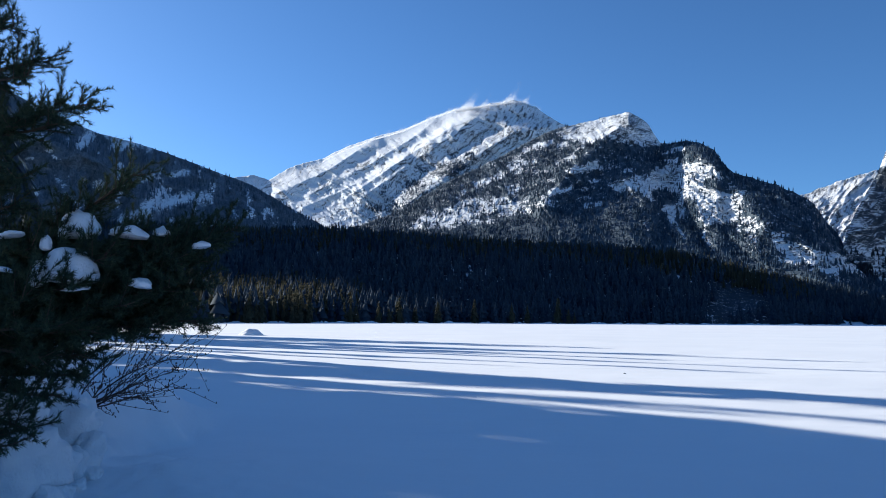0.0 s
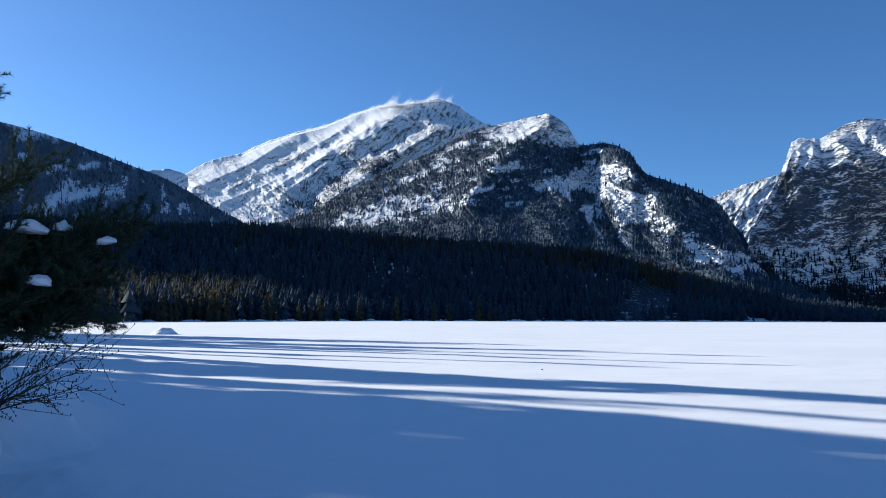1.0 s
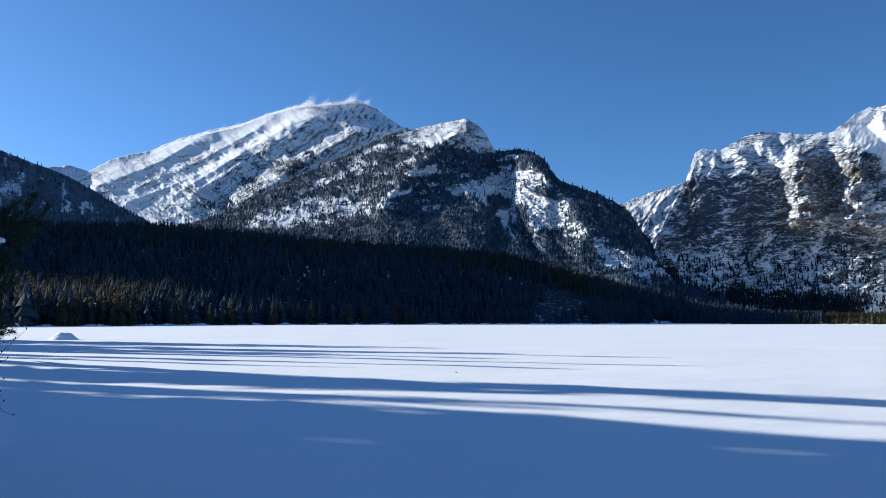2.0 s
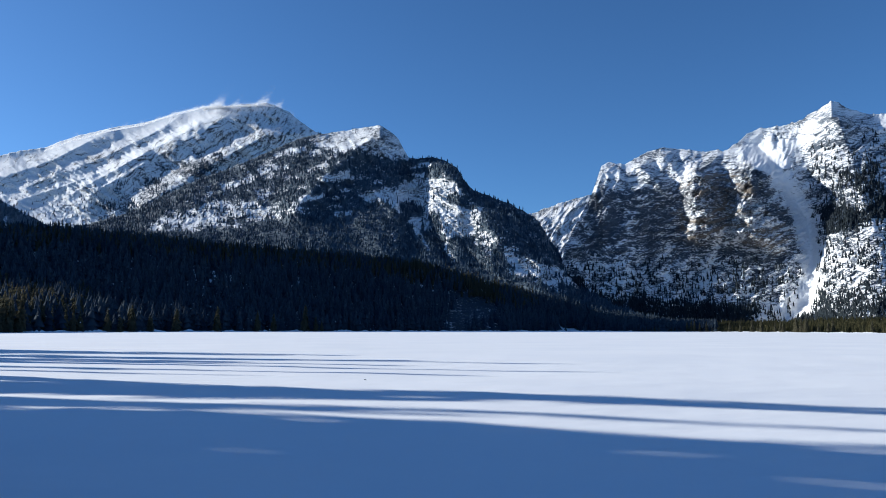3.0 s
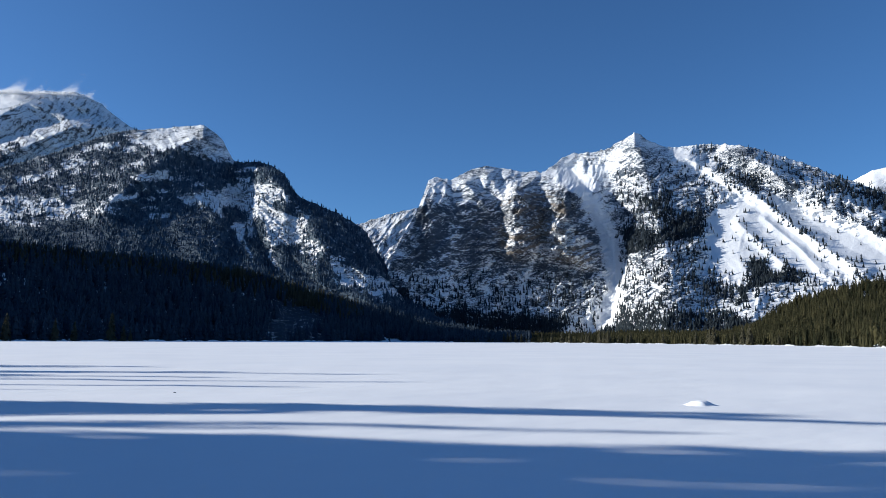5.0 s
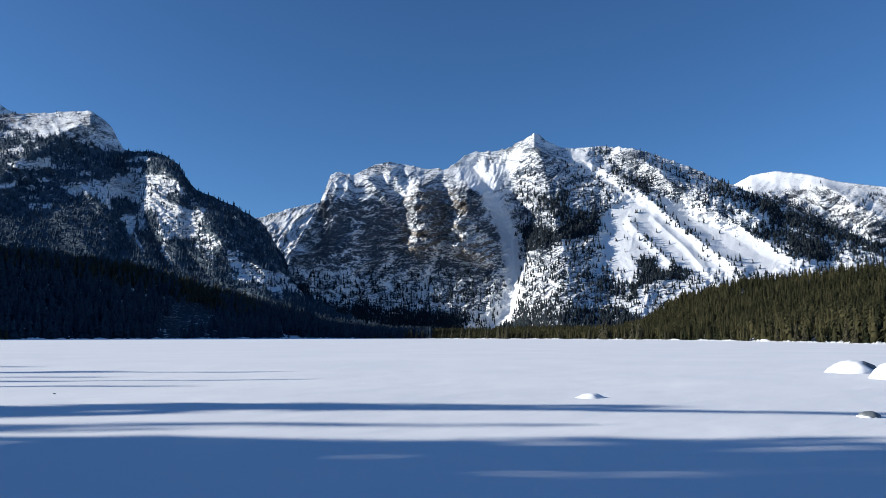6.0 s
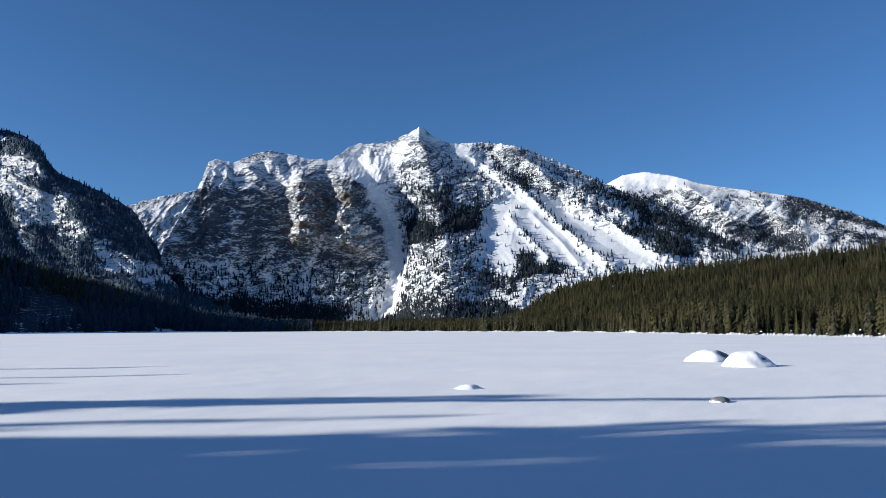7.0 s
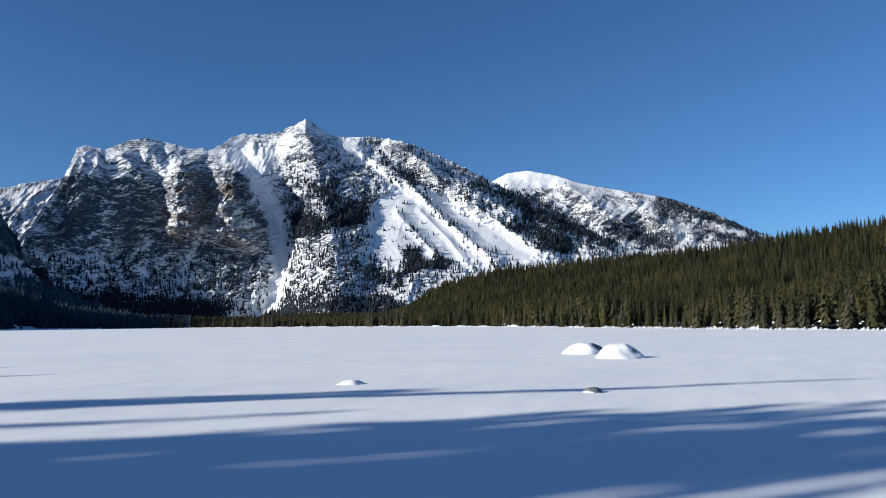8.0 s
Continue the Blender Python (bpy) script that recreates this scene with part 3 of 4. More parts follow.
def north_bare(a, e, st, f):
    face = on_cliff(a, e)
    sheer = smooth(4.5, 6.5, e + 0.35 * (a - 37) * smooth(37, 42, a) * 0.4)
    rock = 0.20 + 0.35 * smooth(0.4, 0.75, st) + 0.55 * f + face * (0.30 + 0.30 * sheer)
    rock = rock + 0.16 * patch(a, e, [(46.5, 7), (47, 1), (56, 1), (53, 7)], 0.5) + 0.24 * patch(a, e, [(46, 12), (48.3, 15.6), (50, 14.2), (53.5, 11), (53, 8.5), (46.8, 8.3)], 0.5) + 0.26 * patch(a, e, BROW, 0.4, 0.8) - 0.10 * smooth(53, 56, a) + 0.12 * patch(a, e, [(32, 11), (34, 12.6), (38, 13.6), (41, 13), (38, 10.6)], 0.4)
    rock = rock - 1.3 * in_gully(a, e, 0.75) ** 0.6 - 1.0 * snow_field(a, e) - 0.8 * along(a, e, 0.5, CHUTE) - 0.55 * along(a, e, 0.35, [(40.7, 7.3), (39.8, 5.1), (38.9, 2.5), (37.4, 1.2)]) - 1.1 * patch(a, e, APRON, 0.3, 0.5)
    saddle = patch(a, e, [(41.5, 13.4), (43.3, 14.6), (46.2, 14.6), (47.4, 13.6), (46.4, 12.6), (45.2, 11.2), (43.4, 11.8), (42.2, 12.6)], 0.4, 0.6)
    pillar_ledges = 0.36 * patch(a, e, [(40.6, 9.8), (42.6, 9.4), (45.4, 6.6), (45.4, 4.6), (43, 5.6), (41, 7.4)], 0.5, 0.8)
    return rock - 0.4 * smooth(0.0, 0.5, fbm(a * 0.8, e * 0.9, 88, 4)) * face * (1 - sheer) - 0.22 * saddle - pillar_ledges


def cliff_rise(a, e, usual):
    """How far back each height lies: a sheer face stands on a sloping apron, under a slope that lies back."""
    sheer = np.interp(e, [-0.5, 0, 3.5, 5.0, 10.5, 11.4, 13.4], [0, 0.02, 0.34, 0.44, 0.58, 0.66, 1.0])
    side = smooth(27.0, 28.4, a) * smooth(47.0, 45.0, a)
    return usual * (1 - side) + sheer * side


def pillars(a, e):
    """Two buttresses whose western sides catch the sun."""
    rough = 1 + 0.25 * fbm(a * 1.6, e * 1.6, 611, 4, 0.6)
    lean = 0.35 * fbm(e * 0.9, a * 0 + 3.0, 612, 3)
    first = smooth(37.8, 39.0, a + lean) * smooth(41.2, 39.2, a) * smooth(6.0, 7.4, e)
    second = smooth(40.8, 42.4, a + lean) * smooth(45.4, 42.6, a) * smooth(0.0, 1.4, e - 6.0 + 0.5 * np.clip(a - 42, 0, 9))
    return (120 * first + 145 * second) * rough * smooth(12.8, 11.0, e)


cliff_peak = mountain(
    "mountain_north", "snow-topped mountain with a dark banded cliff and open snow slopes", ROCK_CLIFF,
    [(28.2, 0.5), (28.5, 4), (29.1, 6.2), (29.9, 7.9), (31.0, 9.8), (31.5, 11.0), (32.0, 12.4), (32.6, 12.6), (33.7, 12.4), (34.5, 12.75), (35.4, 13.25), (36.7, 13.48), (38.0, 13.3), (39.4, 13.05), (40.9, 12.9), (42.2, 13.6), (43.2, 14.15), (44.8, 14.2), (46.1, 14.4), (47.3, 15.05), (48.18, 15.62), (49.4, 14.8), (50.6, 14.35), (53.3, 14.27), (55.5, 14.1), (57.7, 13.3), (60.2, 12.2), (62.7, 11.0), (64.4, 10.1), (66.4, 9.2), (67.7, 8.35), (68.9, 7.4), (70.5, 6.75), (72.5, 5.9), (80, 3), (86, 1)],
    [(28, 2450), (31, 2540), (38, 2585), (44, 2610), (48, 2580), (60, 2600), (86, 2400)], [(28, 2040), (31, 2110), (38, 2150), (44, 2180), (45.4, 2170), (46.5, 2110), (47.5, 1860), (48.6, 1740), (50, 1670), (54, 1635), (58, 1600), (66, 1540), (86, 1350)], 920, 320, 0.75, 220, 17, -0.25, 0.12,
    [(-18, 1.0, GULLY), (60, 3.0, [(48.2, 15.4), (49.5, 11), (50.5, 6), (51, 2)]), (30, 0.8, RIBS[0]), (14, 0.6, RIBS[1]), (40, 1.0, RIBS[2]), (12, 0.5, [(57.2, 8.8), (59.4, 6.6), (60.6, 5)]), (80, 1.4, [(55.5, 14), (59.5, 11.4), (64.5, 8.5)]),
     (30, 0.8, [(36.5, 13.4), (37.5, 11.8), (38.2, 10.6)]), (26, 0.7, [(34.5, 12.7), (35.6, 11.6), (36.6, 10.4)])],
    north_bare, 61, (10, 100, 20), (17, 7, on_cliff), lambda a, e, f: -0.3 + 1.15 * north_woods(a, e, f), 9,
    lambda a, e: np.maximum.reduce([0.15 * on_cliff(a, e), 0.7 * in_gully(a, e, 0.8) ** 0.5, 0.93 * snow_field(a, e), 0.7 * along(a, e, 0.6, CHUTE)]),
    lambda a, e, f: patch(a, e, [(37.9, 11.2), (38.6, 11.6), (41.2, 12.0), (42.2, 11.4), (43.2, 9.2), (45.2, 6.8), (45.2, 5.2), (41.4, 6.4), (38.2, 6.4), (37.6, 8.6)], 0.5, 0.6) * (0.08 + smooth(-0.1, 0.4, f) * 0.5), cliff_rise, pillars)
# woods, some of them painted dark for the shaded valley and hollow
DOME_WOODS_SHADE = [[(63.7, 9.9), (66.4, 9.2), (68.8, 7.5), (71.5, 5.8)], [(66.4, 6.6), (69.0, 5.4), (71, 4.6)], [(65.5, 8.3), (68.0, 6.9), (70.5, 5.6), (74, 4.9)], [(63.2, 10.3), (64.8, 9.0), (66.6, 7.6)], [(72.6, 6.9), (74.4, 6.3), (76.2, 6.0)]]
DOME_CREST = [(76, 8.9), (77, 8.4), (79.4, 7.4), (83, 5.4)]


def dome_woods_shade(a, e, f):
    dark = np.maximum.reduce([along(a, e, 0.8, line) for line in DOME_WOODS_SHADE] + [0.8 * along(a, e, 1.1, DOME_CREST) * smooth(10, 9, e + 0.0 * a)])
    return np.clip(1.4 * dark + 0.5 * smooth(0.0, 0.5, f + 0.2 - 0.2 * np.clip(e - 7.5, 0, 9)), 0, 1) * (1 - 0.9 * along(a, e, 0.4, [(78.2, 7.3), (81.4, 6.2)])) * (1 - along(a, e, 1.0, [(63, 11.2), (65.7, 11.4), (69.5, 10.8)]))


dome = mountain(
    "mountain_dome", "rounded snow dome and rocky ridge in sunlight", ROCK_WEST,
    [(56, 8), (60, 10), (63, 11.0), (64.1, 11.55), (65.75, 11.72), (67.9, 11.27), (70.1, 10.5), (72.7, 9.92), (74.8, 9.5), (76.5, 9.05), (79.4, 7.83), (82.4, 6.25), (90, 3.5), (110, 1)],
    [(56, 4000), (75, 3900), (110, 3600)], [(56, 2700), (110, 2600)], 460, 175, 0.8, 190, 24, -0.5, 0.06,
    [(110, 1.5, [(69, 10.4), (71, 8.8), (73, 7.4)]), (90, 1.4, [(64, 10.4), (66.5, 8.0), (69, 6.2)]), (-80, 1.2, [(72.6, 7.4), (75.6, 6.1)]), (60, 1.0, [(73.5, 9.4), (75, 8), (76.5, 6.6)])],
    lambda a, e, st, f: 0.22 + 0.6 * smooth(0.33, 0.65, st) + 0.6 * f - 0.8 * along(a, e, 1.1, [(63, 11.2), (65.7, 11.4), (69.5, 10.8)]) + 0.5 * along(a, e, 0.5, [(66.4, 10.25), (69.4, 10.1)]), 71, (-25, 120, 40),
    wood=lambda a, e, f: -0.2 + 1.0 * dome_woods_shade(a, e, f), rugged=10, calm=lambda a, e: 0.9 * along(a, e, 1.2, [(63, 11.2), (65.7, 11.4), (69.5, 10.8)]) ** 0.5)

SHORE = [(-75, 120), (-50, 200), (-30, 300), (-20, 340), (-8, 450), (9.5, 640), (21, 820), (31, 980), (42, 800), (55, 520), (64, 345), (71.4, 228), (80, 174), (90, 142), (110, 118), (130, 105)]


def shore_gap(a, e):
    """A slanting strip of open snow above the far shore."""
    return patch(a, e, [(28.2, -0.6), (28.3, 0.42), (28.8, 0.22), (29.4, 0.08), (30.1, -0.1), (30.3, -0.6)], 0.08, 0.3)


def clearings(a, e):
    """Small gaps between the trees where snow shows."""
    return smooth(0.29, 0.37, fbm(a * 2.6, e * 0.9, 707, 3)) * smooth(22, 16, a) * smooth(5.6, 5.0, e)


wooded_hill = mountain(
    "hill_south", "low hill under dense dark conifers", ROCK_WOOD,
    [(-75, 5), (-40, 6.2), (-20.7, 6.1), (-15.4, 6.2), (-8.2, 6.6), (-3.8, 6.4), (2, 6.0), (9.5, 5.6), (17.9, 4.9), (21.8, 3.8), (25.5, 2.7), (29, 1.9), (31, 1.1), (33, 0.7), (37, 0.1), (40, -0.1)],
    [(-75, 700), (-20, 950), (0, 1100), (20, 1250), (40, 1250)], SHORE, 640, 60, 0.9, 200, 12, 0, 0.02, [], lambda a, e, st, f: 0.9 + 0.4 * f - 1.5 * np.maximum(shore_gap(a, e), clearings(a, e)), 81, wood=lambda a, e, f: 0.85 - 1.5 * np.maximum(shore_gap(a, e), clearings(a, e)))
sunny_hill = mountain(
    "hill_north", "low hill under sunlit green conifers", ROCK_WOOD,
    [(34, -0.1), (38, 0.2), (45.7, 0.3), (49, 0.4), (54, 0.3), (56, 0.9), (58.8, 2.75), (62.8, 3.75), (68.5, 4.25), (74.9, 4.75), (80.9, 5.2), (85.3, 5.7), (90.4, 6.2), (110, 7), (130, 7)],
    [(34, 1250), (50, 1000), (60, 900), (75, 650), (90, 460), (130, 380)], SHORE, 300, 60, 0.9, 150, 8, 0, 0.02, [], lambda a, e, st, f: 0.9 + 0.4 * f, 91, wood=lambda a, e, f: 0.85 + 0 * a)


# ---- snow bank along the far shore ----
def shore_bank(a0, a1, count, height):
    az = np.linspace(a0, a1, count)
    r = curve_at(SHORE, az)
    lift = height * np.clip(0.45 + 0.9 * fbm(az * 0.8, az * 0, 66, 3) + 0.5 * fbm(az * 7, az * 0, 68, 4), 0.08, 2) * smooth(a0, a0 + 3, az)
    prof = [(-9, -0.25, 0), (-4, 0.1, 0.35), (-1.5, 0.0, 0.8), (0.5, 0.0, 1.0), (4, 0.0, 1.1), (9, -0.5, 0.6)]
    rows = []
    for dr, base_z, k in prof:
        rr = r + dr + 1.5 * fbm(az * 1.3 + dr, az * 0 + dr, 67, 3)
        rows.append(np.stack([rr * np.sin(np.radians(az)), rr * np.cos(np.radians(az)), base_z + lift * k], -1))
    P = np.stack(rows)
    return array_mesh("shore_bank", P.reshape(-1, 3), grid_tris(len(prof), count), SNOW, True)


tagged(new("shore_bank", shore_bank(36, 100, 1400, 0.75)), "uneven sunlit snow bank along the wooded shore", "snow bank", kind="structure")
tagged(new("shore_bank", shore_bank(-34, 34, 500, 1.4)), "low shaded snow bank along the far shore", "snow bank", kind="structure")


# ---- forests ----
def conifer_forms(count, tiers, sides, seed, slim=0.16, full=1.0, ragged=0.2):
    """Some ragged conifer crowns of height 1: star-shaped skirts on a spire."""
    rng = np.random.default_rng(seed)
    forms = []
    for _ in range(count):
        V, F = [], []
        for k in range(tiers):
            f = k / tiers
            z_top, z_low = 1 - 0.80 * f * 0.95, 1 - 0.92 * (f + 1.25 / tiers) * 0.95
            if k == 0:
                z_top = 1.0
            r = slim * (0.15 + 0.95 * (f + 0.5 / tiers) ** full) * rng.uniform(0.8, 1.2)
            i0 = len(V)
            V.append((rng.normal(0, 0.008), rng.normal(0, 0.008), z_top))
            for j in range(sides * 2):
                a = np.pi * j / sides + rng.uniform(-0.25, 0.25) + k
                rr = r * (1.0 if j % 2 else 0.5) * rng.uniform(0.95 - ragged, 1.0 + ragged)
                V.append((rr * np.cos(a), rr * np.sin(a), max(0.02, z_low + rng.uniform(-0.15, 0.15) * ragged + (0 if j % 2 else 0.05))))
            for j in range(sides * 2):
                F.append((i0, i0 + 1 + j, i0 + 1 + (j + 1) % (sides * 2)))
        forms.append((np.array(V), np.array(F)))
    return forms


def tufted_forms(count, tufts, seed, slim=0.17, tuft=1.0):
    """Conifer crowns of height 1 made of many drooping needle tufts round a thin dark core."""
    rng = np.random.default_rng(seed)
    forms = []
    for _ in range(count):
        wide, belly = slim * rng.uniform(0.85, 1.2), rng.uniform(0.55, 0.8)
        z = 1 - rng.uniform(0, 1, tufts) ** 0.62 * 0.95
        env = wide * (1.03 - z) ** belly
        a = rng.uniform(0, 6.283, tufts)
        r = env * rng.uniform(0.55, 1.05, tufts)
        out = np.stack([np.cos(a), np.sin(a), 0 * a], 1)
        side = np.stack([-np.sin(a), np.cos(a), 0 * a], 1) + 0.3 * rng.normal(size=(tufts, 3))
        up = np.array([0, 0, 1.0])
        c = out * r[:, None] + z[:, None] * up
        size = tuft * (0.045 + 0.55 * env)[:, None] * rng.uniform(0.7, 1.3, (tufts, 1))
        tri = np.stack([c - 0.35 * size * out + 0.4 * size * up + 0.42 * size * side, c - 0.35 * size * out + 0.4 * size * up - 0.42 * size * side, c + 0.5 * size * out - 0.5 * size * up * rng.uniform(0.5, 1.3, (tufts, 1))], 1).reshape(-1, 3)
        core = np.array([(0, 0, 1.0)] + [(wide * 0.62 * np.cos(k * 1.5708), wide * 0.62 * np.sin(k * 1.5708), 0.03) for k in range(4)])
        core_faces = np.array([(0, 1 + k, 1 + (k + 1) % 4) for k in range(4)])
        forms.append((np.concatenate([core, tri]), np.concatenate([core_faces, 5 + np.arange(3 * tufts).reshape(-1, 3)])))
    return forms


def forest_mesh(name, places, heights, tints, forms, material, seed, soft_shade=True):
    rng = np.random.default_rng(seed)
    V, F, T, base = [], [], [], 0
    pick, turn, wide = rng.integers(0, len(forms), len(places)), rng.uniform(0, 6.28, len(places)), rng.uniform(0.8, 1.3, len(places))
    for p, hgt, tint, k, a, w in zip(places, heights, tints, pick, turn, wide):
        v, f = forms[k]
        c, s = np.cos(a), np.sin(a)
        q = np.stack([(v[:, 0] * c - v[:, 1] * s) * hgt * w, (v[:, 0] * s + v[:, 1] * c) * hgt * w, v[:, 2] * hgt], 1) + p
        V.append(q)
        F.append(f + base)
        # lighter towards the top: paler needle tips, and crown shading put into the tint
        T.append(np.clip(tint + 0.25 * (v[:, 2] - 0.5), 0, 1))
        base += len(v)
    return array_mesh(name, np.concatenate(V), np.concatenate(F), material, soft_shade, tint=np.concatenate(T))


def scatter(land, count, chance, seed):
    """Places on a mountain, picked evenly over its face and kept by chance(az, el, steep, noise)."""
    rng = np.random.default_rng(seed)
    rows, cols = land["az"].shape
    area = np.linalg.norm(np.cross(np.gradient(land["pts"], axis=1), np.gradient(land["pts"], axis=0)), axis=-1)
    keep = np.clip(chance(land["az"], land["el"], land["steep"], fbm(land["s"] / 160, land["h"] / 120, seed, 4)), 0, 1) * area
    keep[-2:], keep[:, -1] = 0, 0
    cum = np.cumsum(keep.ravel())
    i = np.searchsorted(cum, rng.uniform(0, cum[-1], count))
    r, c = np.unravel_index(np.clip(i, 0, rows * cols - 1), (rows, cols))
    r2, c2 = np.clip(r + 1, 0, rows - 1), np.clip(c + 1, 0, cols - 1)
    u, v = rng.uniform(0, 1, (count, 1)), rng.uniform(0, 1, (count, 1))
    P = land["pts"]
    return P[r, c] * (1 - u) * (1 - v) + P[r, c2] * u * (1 - v) + P[r2, c] * (1 - u) * v + P[r2, c2] * u * v, rng


def forest(name, label, land, count, chance, size, forms, material, seed, sink=0.4, soft_shade=True):
    places, rng = scatter(land, count, chance, seed)
    places[:, 2] -= sink
    heights = rng.uniform(size[0], size[1], count)
    tints = np.clip(rng.normal(0.40, 0.23, count) + 0.30 * fbm(places[:, 0] / 70, places[:, 1] / 70, seed + 3, 3), 0, 1)
    ob = new(name, forest_mesh(name, places, heights, tints, forms, material, seed + 1, soft_shade))
    return tagged(ob, label, "forest", kind="stuff")


FAR_FORMS = conifer_forms(12, 2, 3, 1, 0.25, 0.7)
MID_FORMS = conifer_forms(18, 4, 3, 2, 0.23, 0.85, 0.3)
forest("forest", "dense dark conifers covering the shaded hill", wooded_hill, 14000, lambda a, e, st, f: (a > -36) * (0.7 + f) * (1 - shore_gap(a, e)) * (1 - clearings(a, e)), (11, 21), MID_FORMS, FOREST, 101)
CREST = [(-36, 6.2), (-20.7, 6.1), (-15.4, 6.2), (-8.2, 6.6), (-3.8, 6.4), (2, 6.0), (9.5, 5.6), (17.9, 4.9), (21.8, 3.8), (25.5, 2.7), (31, 1.1)]
NEAR_FORMS = tufted_forms(24, 88, 3, 0.15, 0.7)
SHORE_FORMS = tufted_forms(18, 32, 5, 0.18)
# shore and crest trees take the sunlit olive, though the hill lies shaded
forest("forest", "taller conifers tinted sunlit olive along the shaded shore", wooded_hill, 800, lambda a, e, st, f: smooth(-24, -18, a) * smooth(-4, -9, a) * smooth(2.6, 1.2, e) * (0.6 + f), (12, 20), SHORE_FORMS, FOREST_SUN_TINT, 106, soft_shade=False)
forest("forest", "conifers tinted sunlit olive along the crest of the shaded hill", wooded_hill, 2700, lambda a, e, st, f: (a > -34) * (a < 27) * smooth(1.7, 0.5, curve_at(CREST, a) - e) * (0.8 + 0.6 * f), (12, 20), SHORE_FORMS, FOREST_SUN_TINT, 108, soft_shade=False)
forest("forest", "dense sunlit green conifers on the hillside", sunny_hill, 9000, lambda a, e, st, f: (a < 73) * (1 + 0 * f), (7, 12), SHORE_FORMS, FOREST_WARM, 111, soft_shade=False)
forest("forest", "sunlit olive conifers on the near wooded slope", sunny_hill, 4300, lambda a, e, st, f: (a >= 73) * (a < 98) * (1 + 0 * f), (5.5, 10), NEAR_FORMS, FOREST_WARM, 116, soft_shade=False)
forest("forest", "dark conifers over a shaded ridge", left_ridge, 9000, lambda a, e, st, f: (a > -36) * (1 - 0.9 * smooth(0.3, 0.8, south_snow(a, e))), (12, 22), FAR_FORMS, FOREST_HAZED, 121)
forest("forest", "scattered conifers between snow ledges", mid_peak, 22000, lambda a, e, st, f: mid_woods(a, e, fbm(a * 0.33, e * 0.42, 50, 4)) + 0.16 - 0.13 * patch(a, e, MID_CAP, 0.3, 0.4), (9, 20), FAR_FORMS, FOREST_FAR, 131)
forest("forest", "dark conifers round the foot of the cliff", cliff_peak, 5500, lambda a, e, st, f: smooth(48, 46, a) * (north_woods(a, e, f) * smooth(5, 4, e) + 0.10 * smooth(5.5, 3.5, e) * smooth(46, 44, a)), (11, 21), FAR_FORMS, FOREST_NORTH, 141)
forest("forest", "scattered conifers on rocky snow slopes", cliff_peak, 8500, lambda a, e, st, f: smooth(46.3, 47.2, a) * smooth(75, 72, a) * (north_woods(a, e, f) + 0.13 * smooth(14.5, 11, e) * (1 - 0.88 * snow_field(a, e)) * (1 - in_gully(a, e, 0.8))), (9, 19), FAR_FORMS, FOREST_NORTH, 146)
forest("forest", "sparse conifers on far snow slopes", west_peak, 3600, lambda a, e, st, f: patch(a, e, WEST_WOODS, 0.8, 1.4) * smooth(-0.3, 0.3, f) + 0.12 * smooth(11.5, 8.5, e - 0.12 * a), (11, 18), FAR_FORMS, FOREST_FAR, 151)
forest("forest", "sparse conifers on the far domed ridge", dome, 4500, lambda a, e, st, f: smooth(61, 63, a) * smooth(84, 82, a) * (dome_woods_shade(a, e, f) + 0.05 * smooth(10.5, 9, e)), (11, 18), FAR_FORMS, FOREST_NORTH, 161)


# ---- snow caught in the shaded woods ----
def snow_specks(land, count, seed, chance, tall, size):
    spots, rng = scatter(land, count, chance, seed)
    toward = -spots[:, :2] / np.linalg.norm(spots[:, :2], axis=1, keepdims=True)
    spots[:, :2] += toward * rng.uniform(1.5, 4, (count, 1))
    spots[:, 2] += rng.uniform(0, 1, count) ** 1.5 * tall
    form = np.array([(1, 0, 0), (-1, 0, 0), (0, 1, 0), (0, -1, 0), (0, 0, 0.7), (0, 0, -0.5)])
    faces = np.array([(0, 2, 4), (2, 1, 4), (1, 3, 4), (3, 0, 4), (2, 0, 5), (1, 2, 5), (3, 1, 5), (0, 3, 5)])
    size = size * rng.uniform(0.3, 1.0, (count, 1, 1)) * rng.uniform(0.6, 1.4, (count, 1, 3))
    V = (spots[:, None] + form[None] * size).reshape(-1, 3)
    return array_mesh("snow_specks", V, (faces[None] + 6 * np.arange(count)[:, None, None]).reshape(-1, 3), CLUMP, True)


tagged(new("snow_specks", snow_specks(wooded_hill, 1100, 171, lambda a, e, st, f: (a > -26) * (a < 24) * smooth(4.8, 2.5, e) * (0.3 + smooth(-0.1, 0.4, f)), 14, 0.6)), "small clumps of snow caught on dark conifers", "snow", kind="stuff")


tagged(new("snow_specks", snow_specks(sunny_hill, 900, 173, lambda a, e, st, f: (a > 55) * (a < 95) * smooth(0.55, 0.1, e) * (0.2 + smooth(0.0, 0.4, fbm(a * 0.9, a * 0, 174, 4))), 0.9, 0.42)), "snow-laden low bushes along the sunlit shore", "snow", kind="stuff")


